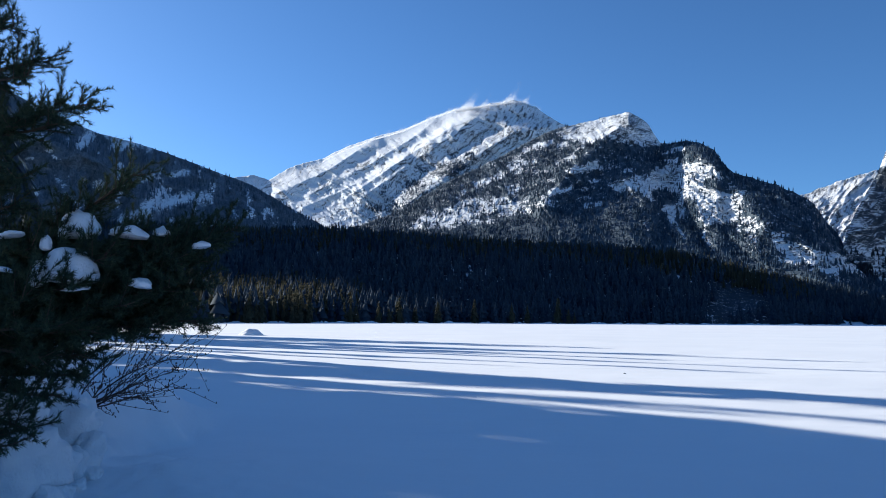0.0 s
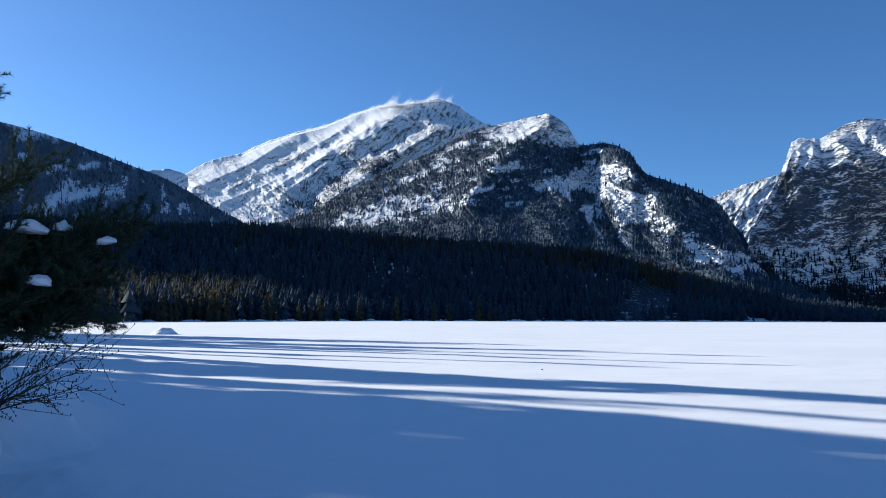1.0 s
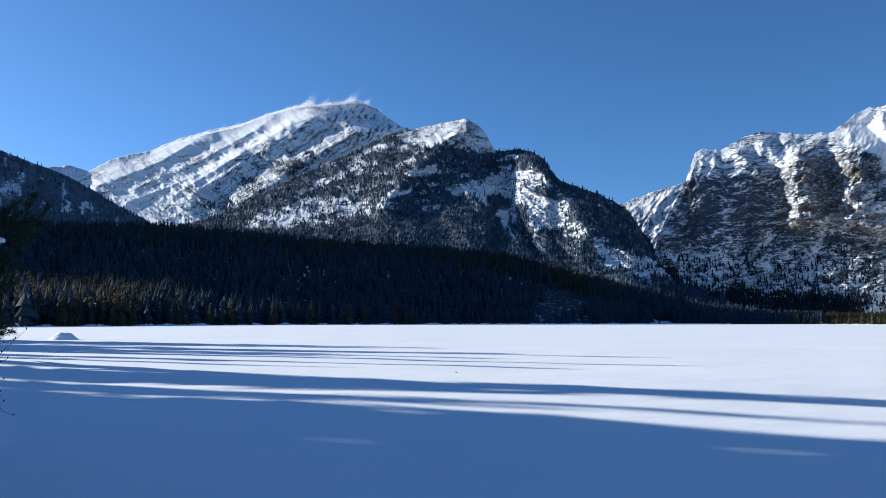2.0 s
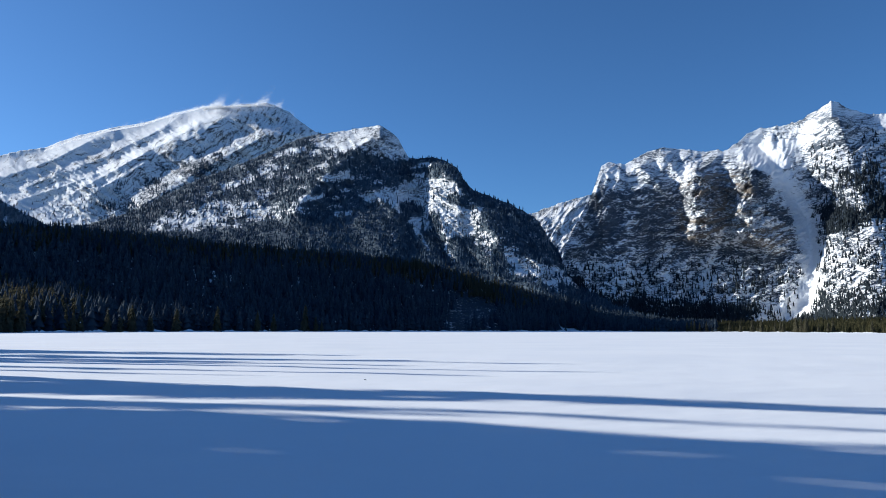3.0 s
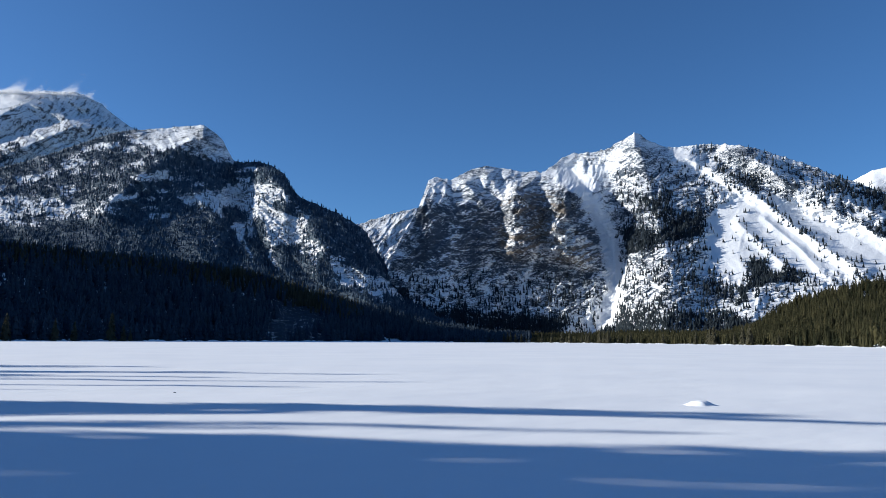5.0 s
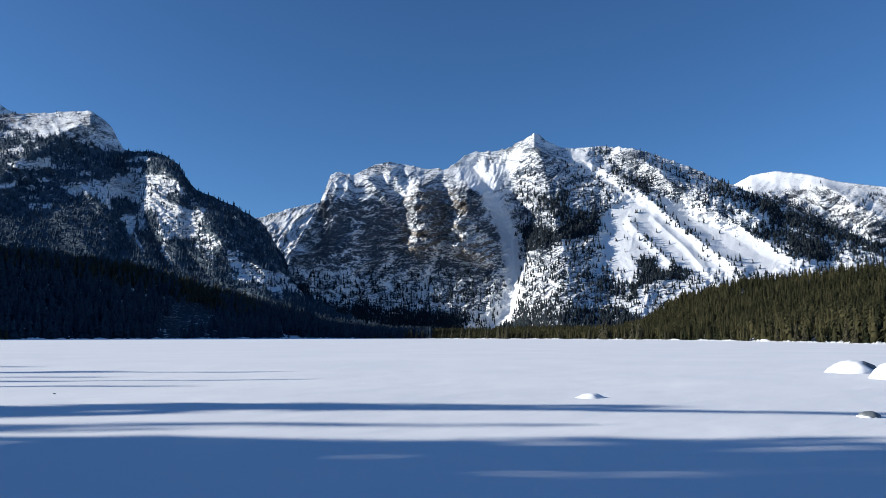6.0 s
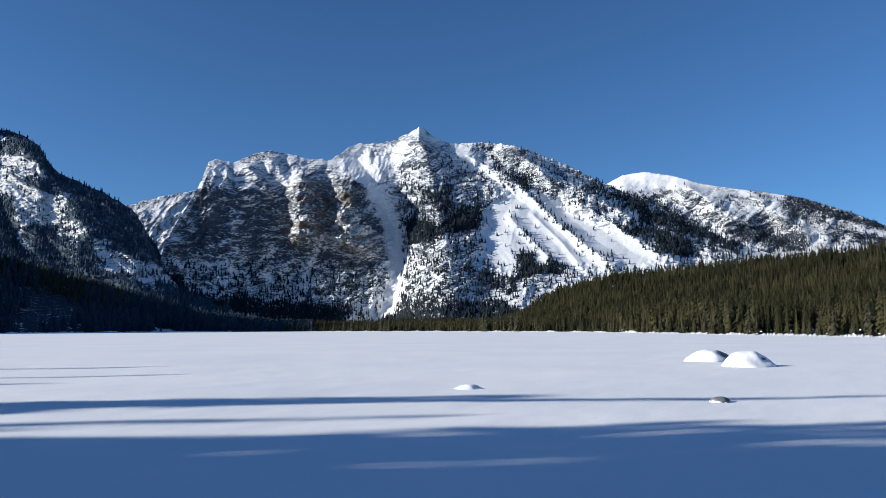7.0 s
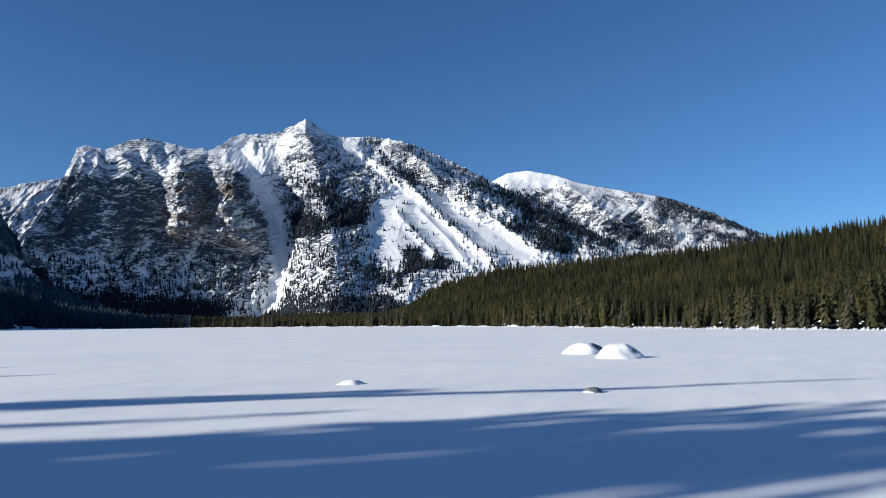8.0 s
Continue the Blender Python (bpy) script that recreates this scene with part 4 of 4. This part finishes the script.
# ---- boulders in the lake ice ----
def dome_mesh(name, rx, ry, rz, seed, material, rough=0.06, spread=0.0):
    bm = bmesh.new()
    bmesh.ops.create_icosphere(bm, subdivisions=4, radius=1)
    for v in bm.verts:
        n = noise.fractal(v.co * 1.6 + Vector((seed * 7.1, 0, 0)), 1.0, 2.0, 4)
        v.co *= 1 + rough * n
        flare = 1 + spread * max(0.0, 1 - max(v.co.z, 0.0)) ** 2
        v.co.x, v.co.y = v.co.x * flare, v.co.y * flare
        v.co.x, v.co.y, v.co.z = v.co.x * rx, v.co.y * ry, v.co.z * rz
    for f in bm.faces:
        f.smooth = True
    me = bpy.data.meshes.new(name)
    bm.to_mesh(me)
    bm.free()
    me.materials.append(material)
    return me


def boulder(x, y, rx, ry, rz, seed, label, core=0.9):
    thing = tagged(new("boulder"), label, "boulder", "boulders in the lake")
    thing.location = (x, y, 0)
    part("rock", dome_mesh("rock", rx * core, ry * core, rz * core, seed, STONE, 0.10), thing)
    cap = part("snow_cap", dome_mesh("snow_cap", rx * 0.86, ry * 0.86, rz, seed + 1, SNOW, 0.13, 0.35), thing, "smooth white snow cap")
    cap.location = (-0.16 * rx, 0.05 * rx, 0.0)
    return thing


boulder(40.3, 12.4, 1.30, 1.2, 0.82, 1, "snow-capped boulder frozen into the lake", 0.84)
boulder(45.4, 16.3, 1.33, 1.2, 0.70, 2, "snow-capped boulder with a bare rock side", 0.95)
boulder(19.7, 14.9, 0.45, 0.45, 0.19, 3, "small snow-covered boulder in the lake snow", 0.8)
boulder(6.96, 28.2, 0.05, 0.05, 0.05, 6, "tiny dark stone on the lake snow", 1.3)
boulder(20.8, 7.1, 0.24, 0.22, 0.11, 4, "small grey boulder barely above the snow", 1.15)
boulder(-23.6, 91.5, 1.35, 1.2, 0.85, 5, "far boulder under a snow cap", 0.72)


# ---- shore trees that shade the lake ----
def shore_conifer(seed, height, slim=0.11, full=1.0):
    thing = tagged(new("conifer_tree"), "tall dark conifer on the lake shore", "tree", "shore trees")
    f = conifer_forms(1, 16, 7, seed, slim, full)[0]
    rng = np.random.default_rng(seed)
    part("crown", array_mesh("crown", f[0] * height, f[1], FOREST, False, tint=rng.uniform(0.2, 0.7, len(f[0]))), thing)
    bm = bmesh.new()
    bmesh.ops.create_cone(bm, cap_ends=True, segments=10, radius1=0.22, radius2=0.03, depth=height * 0.95)
    bmesh.ops.translate(bm, verts=bm.verts, vec=(0, 0, height * 0.475))
    me = bpy.data.meshes.new("trunk")
    bm.to_mesh(me)
    bm.free()
    me.materials.append(BARK)
    part("trunk", me, thing)
    return thing


REACH = 1 / math.tan(radians(SUN_EL))
WAY = Vector((-math.sin(radians(SUN_AZ)), -math.cos(radians(SUN_AZ)), 0))
ACROSS = Vector((-WAY.y, WAY.x, 0))
# each tree: how far its shadow falls across and along the sun's way, its height and slimness, then the fullness of its top and its lean
SHADES = [(53.4, -27, 38, 0.15), (52.0, -22, 38, 0.14), (50.4, -27, 36, 0.15), (49.2, -36, 32, 0.13), (47.0, -44, 30, 0.12),
          (44.2, -14, 35, 0.09), (43.2, -5, 37, 0.085), (42.4, -22, 33, 0.12), (41.2, -46, 27, 0.13), (43.4, -44, 28, 0.13),
          (40.0, -24, 29, 0.13), (38.8, -14, 30, 0.11), (37.3, -23, 29, 0.13), (36.4, -38, 26, 0.13), (35.5, -3, 32, 0.06), (34.8, -36, 25, 0.13),
          (31.2, -8, 27, 0.065), (30.6, -26, 25, 0.10), (28.9, -33, 23, 0.13), (28.2, -16, 24, 0.05), (24.8, -27, 22, 0.12), (23.6, -34, 20, 0.13),
          (20.5, 9, 25, 0.17, 0.7), (19.2, -4, 23, 0.18), (20.9, 1, 24, 0.18), (19.2, -14, 21, 0.15), (17.4, 23, 28, 0.05, 0.8, 21),
          (16.6, 5, 23, 0.10), (15.9, -3, 22, 0.12), (17.0, -20, 20, 0.14), (14.9, -14, 20, 0.09),
          (14.0, 10, 22, 0.13, 0.8), (13.5, 7, 21, 0.15), (13.0, 15, 23, 0.125, 0.8), (12.1, 18, 23, 0.105, 0.7), (12.5, -3, 21, 0.13), (13.9, -7, 20, 0.13), (11.4, 16, 22, 0.075, 0.6), (11.3, -7, 20, 0.10),
          (10.4, 18, 24, 0.07, 0.5), (9.7, 23, 24, 0.075, 0.5), (8.9, 24, 24, 0.08, 0.5), (8.1, 22, 24, 0.085, 0.6), (7.5, 16, 23, 0.065, 0.6), (7.0, 12, 21, 0.05), (6.4, 18, 22, 0.04),
          (9.2, 2, 20, 0.16), (7.7, 1, 20, 0.20), (6.85, -1, 20, 0.115), (6.0, 2, 20, 0.19), (5.2, 5, 20, 0.17), (4.3, 9, 20, 0.16), (3.2, 10, 20, 0.15), (1.8, 11, 20, 0.14), (0.2, 12, 20, 0.12), (-1.6, 13, 20, 0.12), (-3.8, 13, 20, 0.12)]
for k, (over, tip, hgt, slim, *more) in enumerate(SHADES):
    tree = shore_conifer(200 + k, hgt, slim, more[0] if more else 1.0)
    tilt = radians(more[1]) if len(more) > 1 else 0.0
    base = over + math.sin(tilt) * hgt
    tree.matrix_basis = Matrix.Translation(ACROSS * base + WAY * (tip - math.cos(tilt) * hgt * REACH)) @ Matrix.Rotation(tilt, 4, WAY)


# ---- single conifers along the far shore ----
def shore_spot(az, inset):
    r = float(curve_at(SHORE, az)) - inset
    return Vector((r * math.sin(radians(az)), r * math.cos(radians(az)), -0.1))


def far_conifer(seed):
    thing = tagged(new("conifer_tree"), "conifer tinted sunlit olive standing at the far snowy shore", "tree", "far shore trees")
    f = tufted_forms(1, 150, seed, 0.19)[0]
    rng = np.random.default_rng(seed)
    part("crown", array_mesh("crown", f[0], f[1], FOREST_SUN_TINT, False, tint=rng.uniform(0.2, 1.0, len(f[0]))), thing)
    v, t = tube(np.array([[0, 0, 0], [0, 0, 0.5], [0, 0, 0.95]]), [0.016, 0.010, 0.002], 6)
    part("trunk", array_mesh("trunk", v, t, BARK, True), thing)
    return thing


far_rng = np.random.default_rng(77)
moulds = [far_conifer(400 + k) for k in range(5)]
spots = [(8.95, 14, 23), (9.75, 10, 13), (10.2, 8, 10), (5.4, 6, 17), (6.6, 4, 15), (2.5, 4, 19)] + [(a, far_rng.uniform(-6, 8), far_rng.uniform(9, 18)) for a in far_rng.uniform(-17, 0, 26)] + \
        [(a, far_rng.uniform(-4, 6), far_rng.uniform(8, 14)) for a in far_rng.uniform(37, 56, 34)] + [(a, far_rng.uniform(-3, 4), far_rng.uniform(4, 8)) for a in far_rng.uniform(56, 91, 24)]
for k, (az, inset, hgt) in enumerate(spots):
    m = Matrix.LocRotScale(shore_spot(az, inset), Euler((0, 0, k * 1.7)), None)
    tree = moulds[k] if k < 5 else copy_thing(moulds[k % 5], m)
    tree.matrix_basis = m
    tree.scale = (hgt, hgt, hgt)


# ---- unseen woods behind the viewpoint, added to dim the skylight ----
def unseen_woods(count, seed):
    rng = np.random.default_rng(seed)
    a, r = np.radians(rng.uniform(115, 240, count)), 34 + 60 * rng.uniform(0, 1, count) ** 0.8
    x, y = r * np.sin(a), r * np.cos(a)
    places = np.stack([x, y, bank_height(x, y) - 0.2], 1)
    return forest_mesh("forest", places, rng.uniform(8, 13, count), np.clip(rng.normal(0.4, 0.2, count), 0, 1), conifer_forms(8, 8, 5, seed, 0.14), FOREST, seed)


tagged(new("forest", unseen_woods(220, 300)), "unseen conifer woods added behind the viewpoint to dim the skylight", "forest", kind="stuff")


# ---- the pine on the bank ----
def seen(az, el, r):
    """A place by its bearing, its height over the eye's level in degrees, and its distance."""
    return np.array([r * math.sin(radians(az)), r * math.cos(radians(az)), EYE + r * math.tan(radians(el))])


def needles(path, rng, per_m, length):
    """Bristles round a twig: slim blades that lean towards its tip."""
    seg = np.linalg.norm(np.diff(path, axis=0), axis=1)
    n = max(6, int(per_m * seg.sum()))
    t = rng.uniform(0.08, 1.0, n) ** 0.8 * (len(path) - 1)
    i = np.minimum(t.astype(int), len(path) - 2)
    p = path[i] + (path[i + 1] - path[i]) * (t - i)[:, None]
    axis = path[i + 1] - path[i]
    axis /= np.linalg.norm(axis, axis=1, keepdims=True) + 1e-9
    side = rng.normal(size=(n, 3))
    side -= axis * (side * axis).sum(1, keepdims=True)
    side /= np.linalg.norm(side, axis=1, keepdims=True) + 1e-9
    way = axis * rng.uniform(0.3, 1.0, (n, 1)) + side * rng.uniform(0.6, 1.0, (n, 1)) + np.array([0, 0, 0.15])
    way /= np.linalg.norm(way, axis=1, keepdims=True)
    wide = np.cross(way, side + 0.3 * rng.normal(size=(n, 3)))
    wide /= np.linalg.norm(wide, axis=1, keepdims=True) + 1e-9
    wide *= 0.0036
    tip = p + way * rng.uniform(0.7, 1.15, (n, 1)) * length
    V = np.stack([p - wide, p + wide, tip], 1).reshape(-1, 3)
    return V, np.arange(3 * n).reshape(-1, 3)


def pine_limb(start, tip, rng, sag, full):
    """Bark and needles of one limb, which bows and carries twigs along its outer part."""
    start, tip = np.asarray(start), np.asarray(tip)
    t = np.linspace(0, 1, 12)[:, None]
    length = np.linalg.norm(tip - start)
    mid = (start + tip) / 2 + np.array([0, 0, sag]) + rng.normal(0, 0.05, 3)
    spine = start * (1 - t) ** 2 + 2 * mid * t * (1 - t) + tip * t * t
    spine = spine + np.cumsum(rng.normal(0, 0.012, spine.shape), 0) * t
    bark = [tube(spine, np.linspace(0.012 + 0.014 * length, 0.005, 12), 6)]
    leaf = [needles(spine[6:], rng, 400, 0.056)]
    for f in np.linspace(0.2, 0.99, max(8, int(full * 21 * length))):
        k = f * 11
        i = min(int(k), 10)
        p = spine[i] + (spine[i + 1] - spine[i]) * (k - i)
        ax = spine[i + 1] - spine[i]
        ax /= np.linalg.norm(ax)
        out = rng.normal(size=3) * np.array([1, 1, 0.55])
        out -= ax * (out @ ax)
        out /= np.linalg.norm(out)
        reach = rng.uniform(0.14, 0.34) * (1.25 - 0.45 * f)
        tw = np.linspace(0, 1, 5)[:, None]
        d = ax * 0.75 + out * 0.75 + np.array([0, 0, 0.12])
        twig = p + tw * d * reach + tw ** 2 * np.array([0, 0, 0.22 * reach])
        bark.append(tube(twig, np.linspace(0.006, 0.003, 5), 4))
        leaf.append(needles(twig, rng, 360, 0.056))
        for g in (0.25, 0.45, 0.65, 0.85):
            o2 = rng.normal(size=3)
            q0 = twig[0] + (twig[-1] - twig[0]) * g
            d2 = d / np.linalg.norm(d) * 0.7 + 0.6 * o2 / np.linalg.norm(o2) + np.array([0, 0, 0.15])
            sub = q0 + np.linspace(0, 1, 3)[:, None] * d2 * reach * rng.uniform(0.4, 0.75)
            leaf.append(needles(sub, rng, 300, 0.054))
    return join(bark), join(leaf)


PINE_AZ, PINE_R = -36.5, 8.9
foot_pt = seen(PINE_AZ, 0, PINE_R)
foot_pt[2] = float(bank_height(foot_pt[0], foot_pt[1])) - 0.15
pine = tagged(new("pine_tree"), "shaded green pine with snow-laden limbs on the snowy bank", "tree")
pine.location = foot_pt
prng = np.random.default_rng(5)
tz = np.linspace(0, 9.5, 14)
trunk_line = np.stack([0.05 * np.sin(tz * 0.9), 0.05 * np.cos(tz * 0.7), tz], 1)
v, f = tube(trunk_line, np.linspace(0.17, 0.025, 14), 12)
part("trunk", array_mesh("trunk", v, f, BARK, True), pine)
# each bough: bearing, height and distance of its tip, sag, fullness, and how steeply it rises from the trunk
BOUGHS = [(-31.0, 22.0, 7.6, 0.0, 0.8, 0.1), (-31.3, 19.4, 7.7, -0.05, 0.8, 0.12), (-29.4, 17.6, 7.6, -0.14, 0.9, 0.02), (-30.6, 16.6, 7.5, -0.06, 0.8, 0.0), (-33.2, 18.8, 7.4, 0.0, 0.7, 0.0), (-26.2, 14.6, 7.4, -0.12, 0.8, 0.0),
          (-27.8, 13.4, 7.4, -0.08, 0.9, 0.0), (-30.8, 13.6, 7.5, -0.05, 0.8, 0.0), (-30.9, 10.6, 7.6, 0.0, 0.7, 0.05), (-30.2, 9.1, 7.4, 0.0, 0.8, 0.05), (-31.0, 7.2, 7.3, 0.0, 0.9, 0.0), (-23.3, 9.6, 7.0, -0.35, 1.2, 0.42),
          (-16.6, 6.9, 7.5, -0.25, 1.1, 0.28), (-17.9, 6.2, 7.5, -0.15, 1.2, 0.2), (-18.2, 5.6, 7.2, -0.15, 1.4, 0.2), (-19.6, 6.2, 7.9, -0.1, 1.4, 0.2), (-18.4, 3.9, 7.6, 0.0, 1.5, 0.2), (-18.2, 2.4, 7.4, 0.0, 1.5, 0.2),
          (-18.4, 1.4, 7.6, 0.05, 1.3, 0.18), (-18.4, 0.3, 7.2, 0.05, 1.3, 0.18), (-20.2, 0.0, 7.5, 0.1, 1.3, 0.15), (-20.0, 2.0, 7.0, 0.05, 1.5, 0.2), (-20.2, 4.2, 7.0, 0.05, 1.5, 0.2), (-21.0, -0.4, 7.3, 0.1, 1.2, 0.1),
          (-22.4, 3.0, 7.5, 0.05, 1.5, 0.2), (-22.0, 5.2, 7.2, 0.0, 1.4, 0.25), (-22.8, 0.8, 6.9, 0.1, 1.5, 0.15), (-22.8, -1.0, 7.6, 0.1, 1.2, 0.1), (-24.4, 4.2, 6.9, 0.05, 1.4, 0.2), (-24.6, 1.8, 7.3, 0.1, 1.5, 0.15),
          (-25.6, -0.4, 7.0, 0.1, 1.4, 0.1), (-26.4, 5.4, 7.3, 0.05, 1.2, 0.2), (-26.8, 2.2, 6.9, 0.1, 1.4, 0.15), (-26.2, -2.6, 7.4, 0.1, 1.2, 0.1), (-25.6, -4.1, 7.4, 0.15, 1.0, 0.05), (-27.2, -5.8, 7.3, 0.15, 1.0, 0.0),
          (-27.8, -0.8, 6.8, 0.1, 1.3, 0.1), (-28.6, -2.7, 7.0, 0.1, 1.0, 0.05), (-29.0, -7.7, 6.9, 0.1, 0.7, -0.08), (-30.4, -8.7, 6.8, 0.1, 0.7, -0.08), (-29.2, 4.4, 7.0, 0.0, 1.3, 0.1), (-29.6, 1.4, 6.8, 0.05, 1.3, 0.1),
          (-41, 16, 8.0, 0, 0.4, 0.2), (-41, 6, 7.6, 0, 0.4, 0.2), (-38, 20, 10, 0, 0.4, 0.2), (-38, 10, 10.4, 0, 0.4, 0.2)]
for az, el, r, sag, full, climb in BOUGHS:
    tip = seen(az, el, r) - foot_pt
    zs = np.clip(tip[2] - climb * np.hypot(tip[0], tip[1]), 0.3, 9.0)
    start = (0.05 * math.sin(zs * 0.9), 0.05 * math.cos(zs * 0.7), zs)
    (bv, bf), (lv, lf) = pine_limb(start, tip, prng, sag, full)
    limb = part("limb", array_mesh("limb", bv, bf, BARK, True), pine)
    tint = np.repeat(np.clip(prng.normal(0.45, 0.25, len(lf)), 0, 1), 3)
    part("needles", array_mesh("needles", lv, lf, NEEDLE, False, tint=tint), limb)


# ---- snow caught on the pine ----
def snow_clump(az, el, r, wx, wz, lumpy, seed):
    me = dome_mesh("snow_clump", wx, wx * 0.75, wz, seed + 40, CLUMP, lumpy)
    for v in me.vertices:
        if v.co.z < 0:
            v.co.z *= 0.22
    ob = tagged(new("snow_clump", me), "soft white snow lump caught on pine limbs", "snow", "snow on the pine")
    ob.location = seen(az, el, r)
    ob.rotation_euler = (0, 0.15 * math.sin(seed * 3.0), seed)
    return ob


for k, row in enumerate([(-27.0, 2.8, 7.0, 0.25, 0.26, 0.10), (-29.0, 2.4, 7.0, 0.09, 0.19, 0.3), (-26.6, 5.9, 7.3, 0.19, 0.22, 0.14), (-23.4, 5.9, 7.1, 0.17, 0.09, 0.25), (-21.2, 6.1, 7.2, 0.10, 0.07, 0.3), (-18.4, 5.3, 7.1, 0.09, 0.06, 0.15),
                         (-22.5, 2.3, 6.9, 0.10, 0.08, 0.2), (-28.6, 4.8, 7.0, 0.06, 0.11, 0.2), (-30.7, 5.5, 7.0, 0.12, 0.035, 0.3), (-31.1, 3.1, 6.9, 0.08, 0.035, 0.2), (-26.6, 2.0, 6.9, 0.13, 0.03, 0.35)]):
    snow_clump(*row, k + 1)


# ---- bare shrub at the pine's foot ----
shrub = tagged(new("shrub"), "leafless reddish-brown shrub with budded twigs in snow", "shrub")
root = seen(-26.0, -6.0, 11.3)
root[2] = float(bank_height(root[0], root[1])) - 0.05
shrub.location = root
srng = np.random.default_rng(8)


def shrub_stem(tip, rng):
    t = np.linspace(0, 1, 10)[:, None]
    bow = rng.normal(0, 0.12, 3) + np.array([0, 0, 0.05])
    line = tip * t + bow * np.sin(np.pi * t ** 0.8) + np.cumsum(rng.normal(0, 0.014, (10, 3)), 0)
    wood, buds = [tube(line, np.linspace(0.012, 0.0028, 10), 5)], []
    for f in np.linspace(0.15, 0.97, 17):
        i = min(int(f * 9), 8)
        p = line[i] + (line[i + 1] - line[i]) * (f * 9 - i)
        d = tip / np.linalg.norm(tip) * 0.8 + rng.normal(0, 0.5, 3)
        tw = p + np.linspace(0, 1, 5)[:, None] * d * rng.uniform(0.15, 0.5)
        tw = tw + np.cumsum(rng.normal(0, 0.012, (5, 3)), 0)
        wood.append(tube(tw, np.linspace(0.0045, 0.0022, 5), 4))
        for g in (1, 2, 3, 4):
            b = tw[g] + rng.normal(0, 0.006, 3)
            buds.append(tube(np.array([b, b + [0.0, 0.0, 0.014], b + [0.004, 0, 0.028]]), [0.004, 0.009, 0.003], 5))
    return join(wood), join(buds)


for az, el in [(-20.8, -0.4), (-19.1, -1.1), (-18.3, -3.0), (-18.7, -3.5), (-19.3, -4.3), (-21.6, -6.0), (-22.6, -1.8), (-24.6, -1.6), (-21.2, -3.0)]:
    (wv, wf), (bv, bf) = shrub_stem(seen(az, el, 10.9 + srng.uniform(-0.3, 0.3)) - root, srng)
    sv, sf = join([(wv, wf), (bv, bf)])
    part("stem", array_mesh("stem", sv, sf, TWIG, True), shrub)


# ---- broken snow at the foot of the bank ----
def snow_lump(az, r, wx, wz, seed):
    me = dome_mesh("snow_lump", 1, 1, 1, seed, CLUMP, 0.28)
    for v in me.vertices:
        # blocky, with crumbled faces
        n = v.co.normalized()
        square = 1 / max(abs(n.x), abs(n.y), abs(n.z))
        chip = noise.fractal(n * 4.2 + Vector((seed * 3.7, 1, 2)), 1.0, 2.0, 3)
        v.co = v.co * (0.45 + 0.55 * square) * (1 + 0.10 * chip)
        v.co.x, v.co.y, v.co.z = v.co.x * wx, v.co.y * wx * 0.8, v.co.z * wz
    ob = tagged(new("snow_lump", me), "rough broken block of shaded snow on the bank", "snow", "snow blocks on the bank")
    ob.location = seen(az, 0, r)
    ob.location.z = float(bank_height(ob.location.x, ob.location.y)) + 0.4 * wz
    ob.rotation_euler = (0.4 * math.sin(seed), 0.4 * math.cos(seed * 2.1), seed * 1.3)
    return ob


for k, row in enumerate([(-25.6, 9.5, 0.22, 0.30), (-26.6, 9.3, 0.20, 0.24), (-28.0, 9.0, 0.30, 0.30), (-27.2, 9.7, 0.34, 0.30), (-29.2, 8.8, 0.38, 0.34), (-30.4, 7.4, 0.36, 0.22), (-28.6, 10.0, 0.40, 0.25),
                         (-26.2, 10.4, 0.26, 0.22), (-30.6, 9.4, 0.40, 0.30), (-27.8, 8.6, 0.16, 0.14), (-25.0, 9.3, 0.11, 0.09), (-26.9, 8.8, 0.13, 0.11), (-29.6, 8.2, 0.15, 0.12), (-25.9, 9.0, 0.09, 0.07)]):
    snow_lump(*row, k + 21)


# ---- snow blown off the summits ----
def blown_snow(lines, count, seed):
    """Drifting flakes over a crest, densest close to it."""
    rng = np.random.default_rng(seed)
    V, T = [], []
    for (line, share, rise, off) in lines:
        n = int(count * share)
        az = rng.uniform(line[0][0], line[-1][0], n)
        gust = smooth(-0.1, 0.5, perlin(az * 0.9, az * 0, seed))
        up = rng.exponential(0.25, n) * rise * (0.35 + gust)
        az = az + up * 0.7
        el = curve_at(line, az - up * 0.7) + up - 0.05
        r = rng.uniform(off, off + 170, n)
        c = np.stack([r * np.sin(np.radians(az)), r * np.cos(np.radians(az)), EYE + r * np.tan(np.radians(el))], -1)
        d = rng.normal(size=(n, 3, 3)) * 1.6
        V.append((c[:, None] + d).reshape(-1, 3))
    V = np.concatenate(V)
    return array_mesh("blown_snow", V, np.arange(len(V)).reshape(-1, 3), POWDER)


crest_line = [(-9.6, 12.15), (-8.3, 12.9), (-5.65, 14.0), (-3.3, 14.7), (-1.16, 15.7), (0.65, 16.3), (2.5, 16.45), (3.8, 16.7), (5.4, 16.9), (6.5, 16.77), (7.6, 16.27)]
gusts = [(crest_line, 0.5, 0.5, 3840), (crest_line[5:10], 0.36, 0.7, 3840), ([(0.9, 16.2), (2.7, 16.5)], 0.14, 0.6, 3840)]
tagged(new("blown_snow", blown_snow(gusts, 90000, 9)), "thin veil of snow blown off the summits", "snow", kind="stuff")
